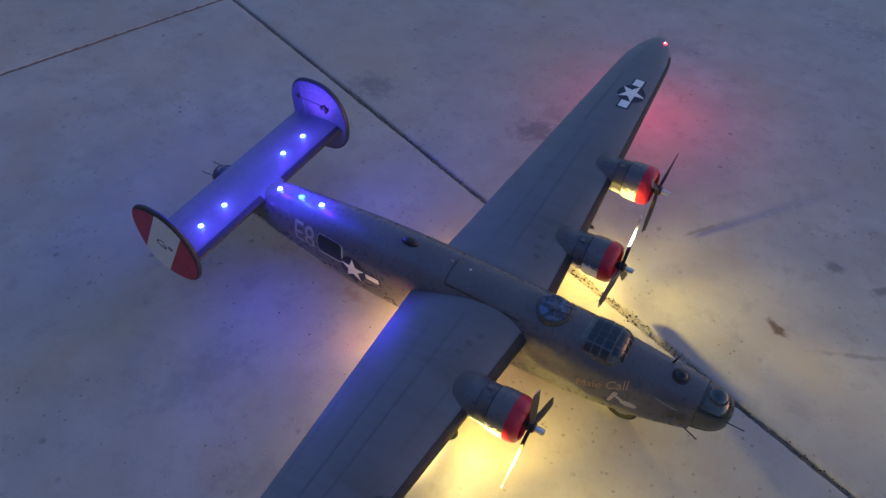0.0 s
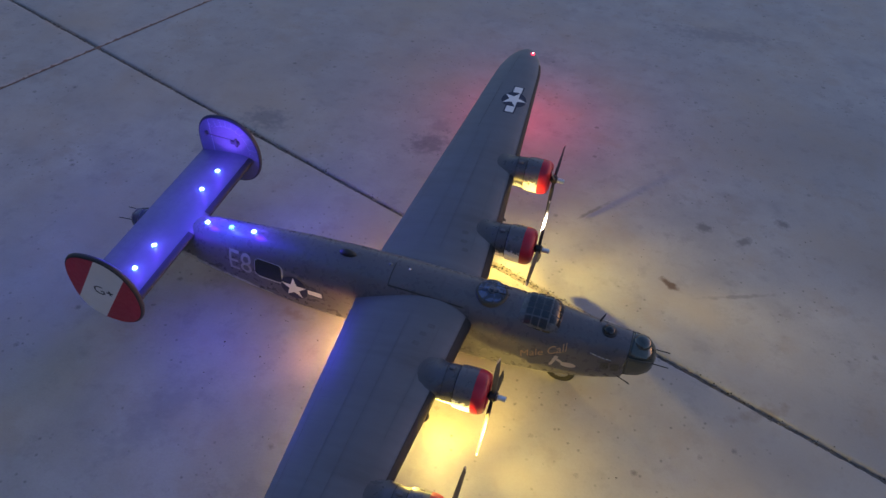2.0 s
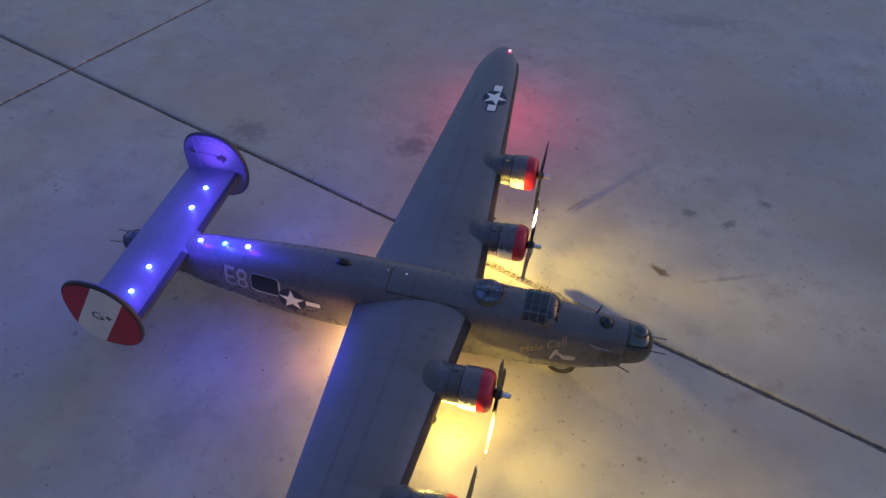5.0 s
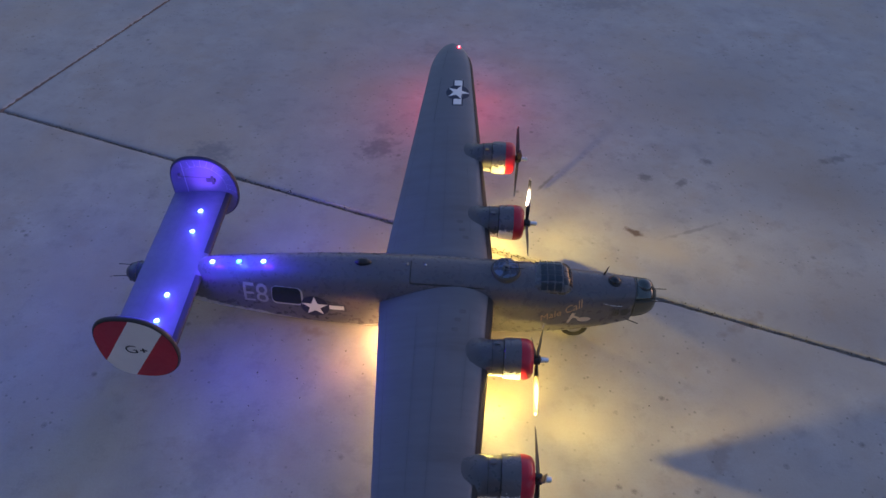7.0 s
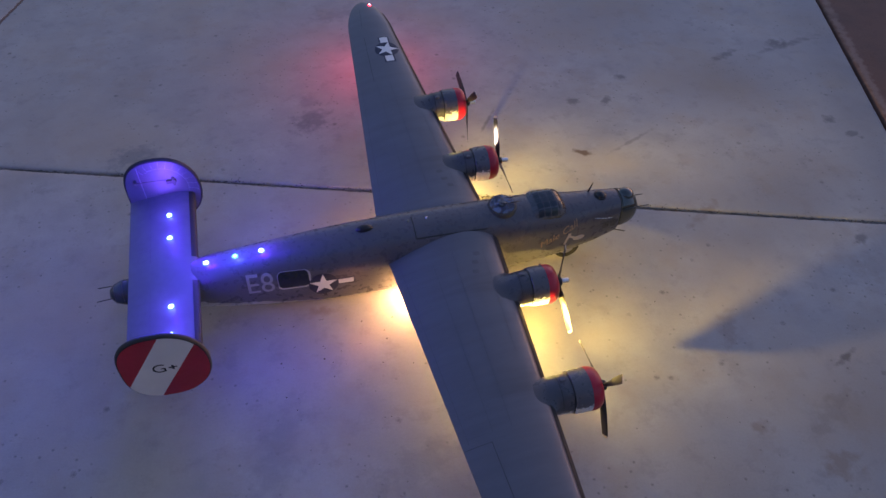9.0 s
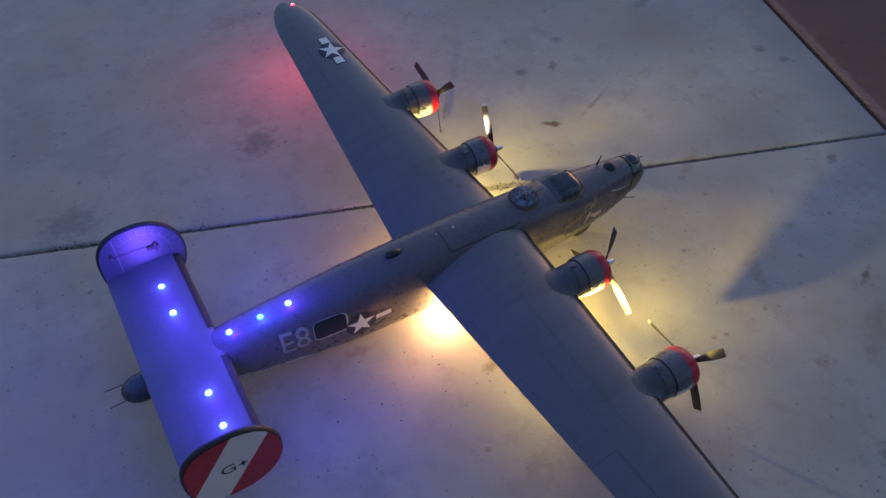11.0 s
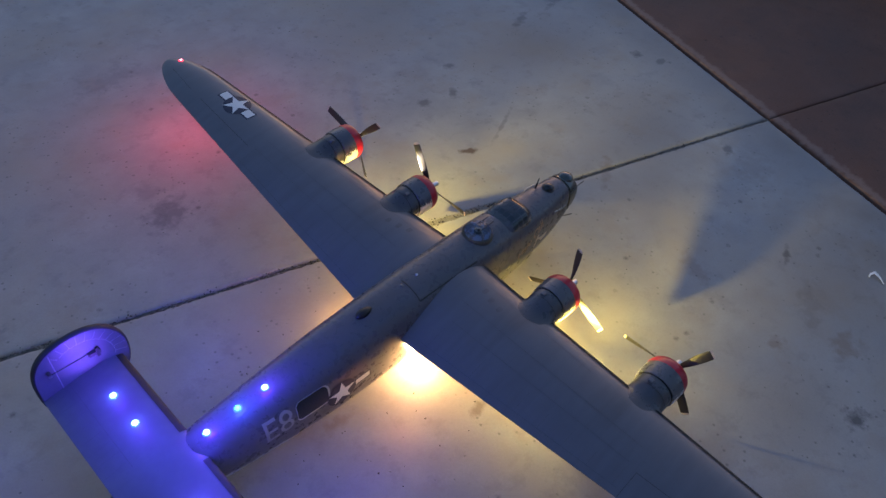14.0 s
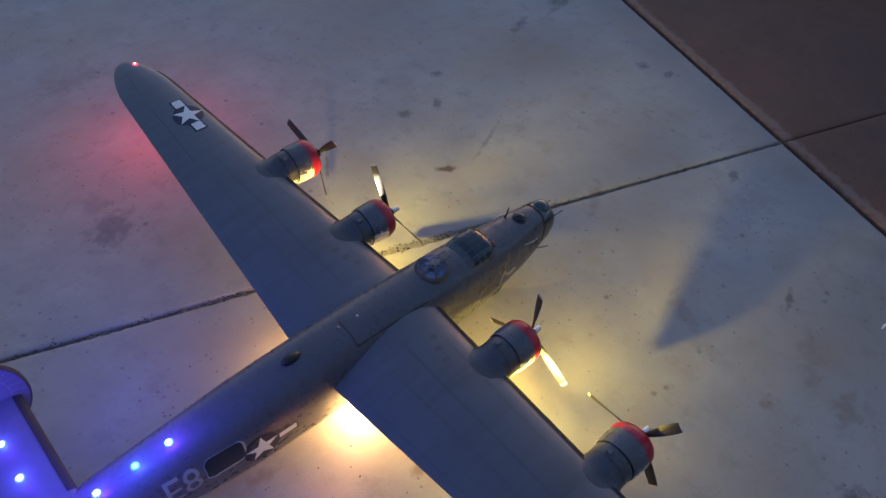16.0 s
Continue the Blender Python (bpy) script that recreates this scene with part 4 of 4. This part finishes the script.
def make_fin(side):
    y = side * 0.264
    zc = 0.180 if side > 0 else 0.191
    dz = zc - 0.183
    rings = [[Vector((px, y + side * o, pz)) for px, pz in fin_outline(k, zc)] for k, o in ((0.90, -0.0065), (0.965, -0.006), (0.99, -0.0035), (1.0, 0.0), (0.99, 0.0035), (0.965, 0.006), (0.90, 0.0065))]
    fin = part("tail_fin", loft(rings), FINEDGE, plane, "oval tail fin with dark rim")
    outer = lambda a, b, l: Vector((a, y + side * (0.0063 + l), b))
    inner = lambda a, b, l: Vector((a, y - side * (0.0063 + l), b))
    whole = fin_outline(0.95, zc)
    part("fin_skin", drape_shape(whole, inner, 0.0004, 0), OLIVE, fin, "olive inner fin skin", False)
    na, nb = 0.855, -0.518
    c1 = na * -0.825 + nb * (0.222 + dz)
    c2 = na * -0.782 + nb * (0.155 + dz)
    part("fin_stripe", drape_shape(clip(whole, -na, -nb, -c1), outer, 0.0006, 0), RED, fin, "red fin panel", False)
    part("fin_stripe", drape_shape(clip(clip(whole, na, nb, c1), -na, -nb, -c2), outer, 0.0006, 0), WHITE, fin, "white diagonal fin band", False)
    part("fin_stripe", drape_shape(clip(whole, na, nb, c2), outer, 0.0006, 0), RED, fin, "red fin panel", False)
    if side < 0:
        part("fin_letter", lettering("G", 0.040, outer, (-0.808, 0.191), 0, 0.0012), BLACK, fin, "black letter")
        part("fin_letter", lettering("+", 0.030, outer, (-0.782, 0.189), 0, 0.0012, 0, False, 0.001), BLACK, fin, "black plus sign")
    # inner side: rudder hinge, ribs, servo with its rod
    part("panel_line", drape_line([(-0.842, 0.10), (-0.842, 0.268)], inner, 0.0016, 0.0009), CODE, fin, "pale rudder hinge line")
    arc = [(FIN_X + 0.060 * math.cos(radians(a)), zc + 0.012 + 0.066 * math.sin(radians(a))) for a in range(-12, 126, 6)]
    part("rib_line", drape_line(arc, inner, 0.0008, 0.0009), CODE, fin)
    for a in range(-5, 126, 13):
        c, s = math.cos(radians(a)), math.sin(radians(a))
        part("rib_line", drape_line([(FIN_X + 0.060 * c, zc + 0.012 + 0.066 * s), (FIN_X + 0.082 * c, zc + 0.004 + 0.094 * s)], inner, 0.0008, 0.0009), CODE, fin)
    part("rib_line", drape_line([(-0.838, zc + 0.030), (-0.738, zc + 0.030)], inner, 0.0006, 0.0009), SOFT_SEAM, fin)
    part("rudder_servo", box((0.024, 0.008, 0.010), (-0.772, y - side * 0.009, 0.215), 0.0008), BLACK, fin, "small black servo")
    bm = box((0.006, 0.004, 0.026), (-0.766, y - side * 0.013, 0.218), 0.0006)
    part("servo_arm", bm, BLACK, fin)
    part("push_rod", rod([Vector((-0.766, y - side * 0.0145, 0.226)), Vector((-0.852, y - side * 0.0145, 0.228))], 0.0008, 6), BLACK, fin, "thin rudder push rod")
    part("control_horn", box((0.006, 0.010, 0.010), (-0.853, y - side * 0.011, 0.226), 0.0008), GREYM, fin)
    return fin


make_fin(1)
make_fin(-1)


# landing gear
def make_gear(name, x, y, r, width, top, drop=0.0):
    gear = part(name, rod([Vector((x, y, r + drop)), Vector((x - 0.006, y, top))], 0.004, 10), GREYM, plane, "metal landing gear leg")
    w = width / 2
    part("tyre", lathe([(-w * 0.6, r * 0.55), (-w, r * 0.75), (-w * 0.8, r * 0.95), (0, r), (w * 0.8, r * 0.95), (w, r * 0.75), (w * 0.6, r * 0.55)], (x, y, r + drop), "y", 28), TYRE, gear, "black rubber tyre")
    part("wheel_hub", lathe([(-w * 0.7, r * 0.1), (-w * 0.7, r * 0.55), (w * 0.7, r * 0.55), (w * 0.7, r * 0.1)], (x, y, r + drop), "y", 20), STEEL, gear, "bright metal wheel hub")


make_gear("nose_gear", 0.184, -0.027, 0.034, 0.019, 0.09, 0.0134)
make_gear("main_gear", -0.115, 0.205, 0.040, 0.022, 0.16, 0.0029)
make_gear("main_gear", -0.115, -0.205, 0.040, 0.022, 0.14, 0.0205)

# lamps of the model
LENS = glow("blue_lamp_lens", (0.02, 0.10, 1.0), 0.6)
BLUE_GLOW = glow("blue_lamp_core", (0.20, 0.62, 1.0), 3.0)
CYAN_GLOW = glow("cyan_lamp_core", (0.01, 0.62, 1.0), 1.5)
RED_LENS = glow("red_lamp_lens", (1.0, 0.04, 0.08), 0.5)
RED_GLOW = glow("red_lamp_core", (1.0, 0.35, 0.4), 2.0)
WARM_GLOW = glow("warm_lamp_core", (1.0, 0.85, 0.45), 4.0)
BLUE = (0.030, 0.050, 1.0)
VIOLET = (0.110, 0.012, 1.0)


def lit_lamp(p, lens, core, parent, label):
    # lens dome made wide and glowing to imitate the lamp's bloom
    part("lamp_bloom_lens", dome(p, 0.0085, 0.3, 16, 5), lens, parent, label)
    part("lamp_core", dome(p + Vector((0, 0, 0.0012)), 0.0056, 0.7, 14, 6), core, parent, label)


for x in (-0.581, -0.641, -0.707):
    p = fus_top(x, 0, 0)
    mid = x == -0.641
    lit_lamp(p, LENS, CYAN_GLOW if mid else BLUE_GLOW, fuselage, "lit blue lamp")
    lamp("lamp_halo", p + Vector((0, 0, 0.009)), 0.008, (0.06, 0.10, 1.0), 0.003, plane)
    lamp("spine_light", p + Vector((0, 0, 0.034)), 0.036, (0.03, 0.08, 1.0) if mid else VIOLET, 0.010, plane)
    # wide fill added above the lamp to imitate its blue glare
    lamp("spine_glare_fill", p + Vector((0, 0, 0.10)), 0.065, BLUE, 0.06, plane)
for y in (0.178, 0.103, -0.104, -0.180):
    p = stab_top(-0.787, y, 0)
    lit_lamp(p, LENS, BLUE_GLOW, stab, "lit blue lamp")
    far = abs(y) > 0.15
    if far:
        s = math.copysign(1, y)
        beam("fin_light", p + Vector((0, 0, 0.016)), (-0.06, s, 0.42), 0.26, (0.17, 0.08, 1.0), 76, 0.004, plane)
    lamp("lamp_halo", p + Vector((0, 0, 0.009)), 0.009, (0.06, 0.12, 1.0), 0.003, plane)
    lamp("tailplane_light", p + Vector((0, 0, 0.045)), 0.026, VIOLET, 0.012, plane)
    # same added fill over the tailplane, spreading blue over the ground
    lamp("tailplane_glare_fill", p + Vector((0, 0, 0.13)), 0.125, BLUE, 0.08, plane)
p = wing_top(-0.146, 0.968, 0)
part("lamp_bloom_lens", dome(p, 0.0068, 0.5, 14, 5), RED_LENS, wing_left, "lit red wingtip lamp")
part("lamp_core", dome(p + Vector((0, 0, 0.001)), 0.0036, 1.0, 12, 5), RED_GLOW, wing_left, "lit red wingtip lamp")
lamp("wingtip_light", p + Vector((0, 0, -0.030)), 0.24, (1.0, 0.06, 0.10), 0.004, plane)
for s, spot in ((1, (-0.058, 0.305, 0.122)), (-1, (-0.052, -0.300, 0.1388))):
    wing = wing_left if s > 0 else wing_right
    bulb = 0.006 if s > 0 else 0.0035
    p = Vector(spot)
    # added plate cutting upward light: the outer half only on the left wing, all round on the right
    bm = bmesh.new()
    rings = [[bm.verts.new(p + Vector((r * math.cos(radians(a)), r * math.sin(radians(a)), h))) for a in ((range(10, 171, 16) if s > 0 else range(-165, 166, 15)))] for r, h in ((0.001, 0.0072), (0.0135, 0.0072), (0.0135, 0.0082), (0.001, 0.0086))]
    for a, b in zip(rings, rings[1:]):
        for i in range(len(a) - 1):
            bm.faces.new((a[i], a[i + 1], b[i + 1], b[i]))
    part("lamp_cutoff", bm, BLACK, wing, "thin black plate added to cut off upward lamplight")
    part("lamp_stalk", rod([p + Vector((-0.010, 0, 0.040)), p + Vector((-0.008, 0, 0.004))], 0.003, 8), BLACK, wing, "short black lamp stalk")
    part("landing_lamp", dome(p + Vector((-0.006, 0, 0)), 0.006, -0.6, 14, 5), WARM_GLOW, wing, "lit landing lamp")
    lamp("landing_light", p, 0.15, (0.96, 0.82, 0.16), 0.005, plane)
    for yaw, watts in ((0, 1.8), (44 * s, 0.75), (-46 * s, 0.9)):
        way = (math.cos(radians(yaw)), math.sin(radians(yaw)), -0.12 if yaw * s < 0 else 0.04)
        beam("landing_fan_beam", p, way, watts, (1.0, 0.83, 0.16), 84, bulb, plane)
    beam("landing_down_beam", p, (0.62, 0.10 * s, -0.60), 0.30, (0.97, 0.88, 0.26), 112, bulb, plane)
    if s < 0:
        beam("landing_aft_beam", p, (-0.80, 0.0, -0.45), 1.0, (1.0, 0.86, 0.30), 116, bulb, plane)
    beam("landing_root_beam", p, (0.32, -0.60 * s, -0.80), 0.6, (1.0, 0.75, 0.12), 84, bulb, plane)
    beam("landing_far_beam", p, (1, 0, 0.03), 5.0, (1.0, 0.84, 0.22), 38, bulb, plane)
p = Vector((-0.058, 0.305, 0.122))
# extra fill beam, added to whiten the inner left propeller blade
beam("blade_fill_beam", p, (0.118, -0.065, 0.082), 6.0, (0.98, 0.90, 0.60), 30, 0.005, plane)
lamp("belly_light", (-0.248, -0.078, 0.060), 0.40, (1.0, 0.60, 0.22), 0.006, plane)
# fill added for the orange fringe of the belly lamp's pool
lamp("belly_falloff_fill", (-0.380, -0.175, 0.060), 0.011, (1.0, 0.34, 0.14), 0.045, plane)
lamp("belly_light", (-0.262, 0.070, 0.060), 0.26, (1.0, 0.60, 0.22), 0.006, plane)

# a scrap of white leaf on the concrete
bm = bmesh.new()
spine = [(0.812, -0.662, 0.003), (0.824, -0.661, 0.006), (0.835, -0.667, 0.012), (0.829, -0.681, 0.007), (0.821, -0.692, 0.004), (0.815, -0.700, 0.0015)]
rows = []
for k, (x, y, w) in enumerate(spine):
    d = Vector(spine[min(k + 1, 5)][:2]) - Vector(spine[max(k - 1, 0)][:2])
    e = Vector((-d.y, d.x, 0)).normalized() * w / 2
    z = 0.0015 + 0.004 * math.sin(k * 0.62)
    rows.append([Vector((x, y, z)) + e, Vector((x, y, z + 0.0012)), Vector((x, y, z)) - e, Vector((x, y, z - 0.0008))])
bm = loft(rows)
tagged(link_mesh("dry_leaf", bm, PALE), "small curled white leaf scrap lying on the concrete", "leaf")
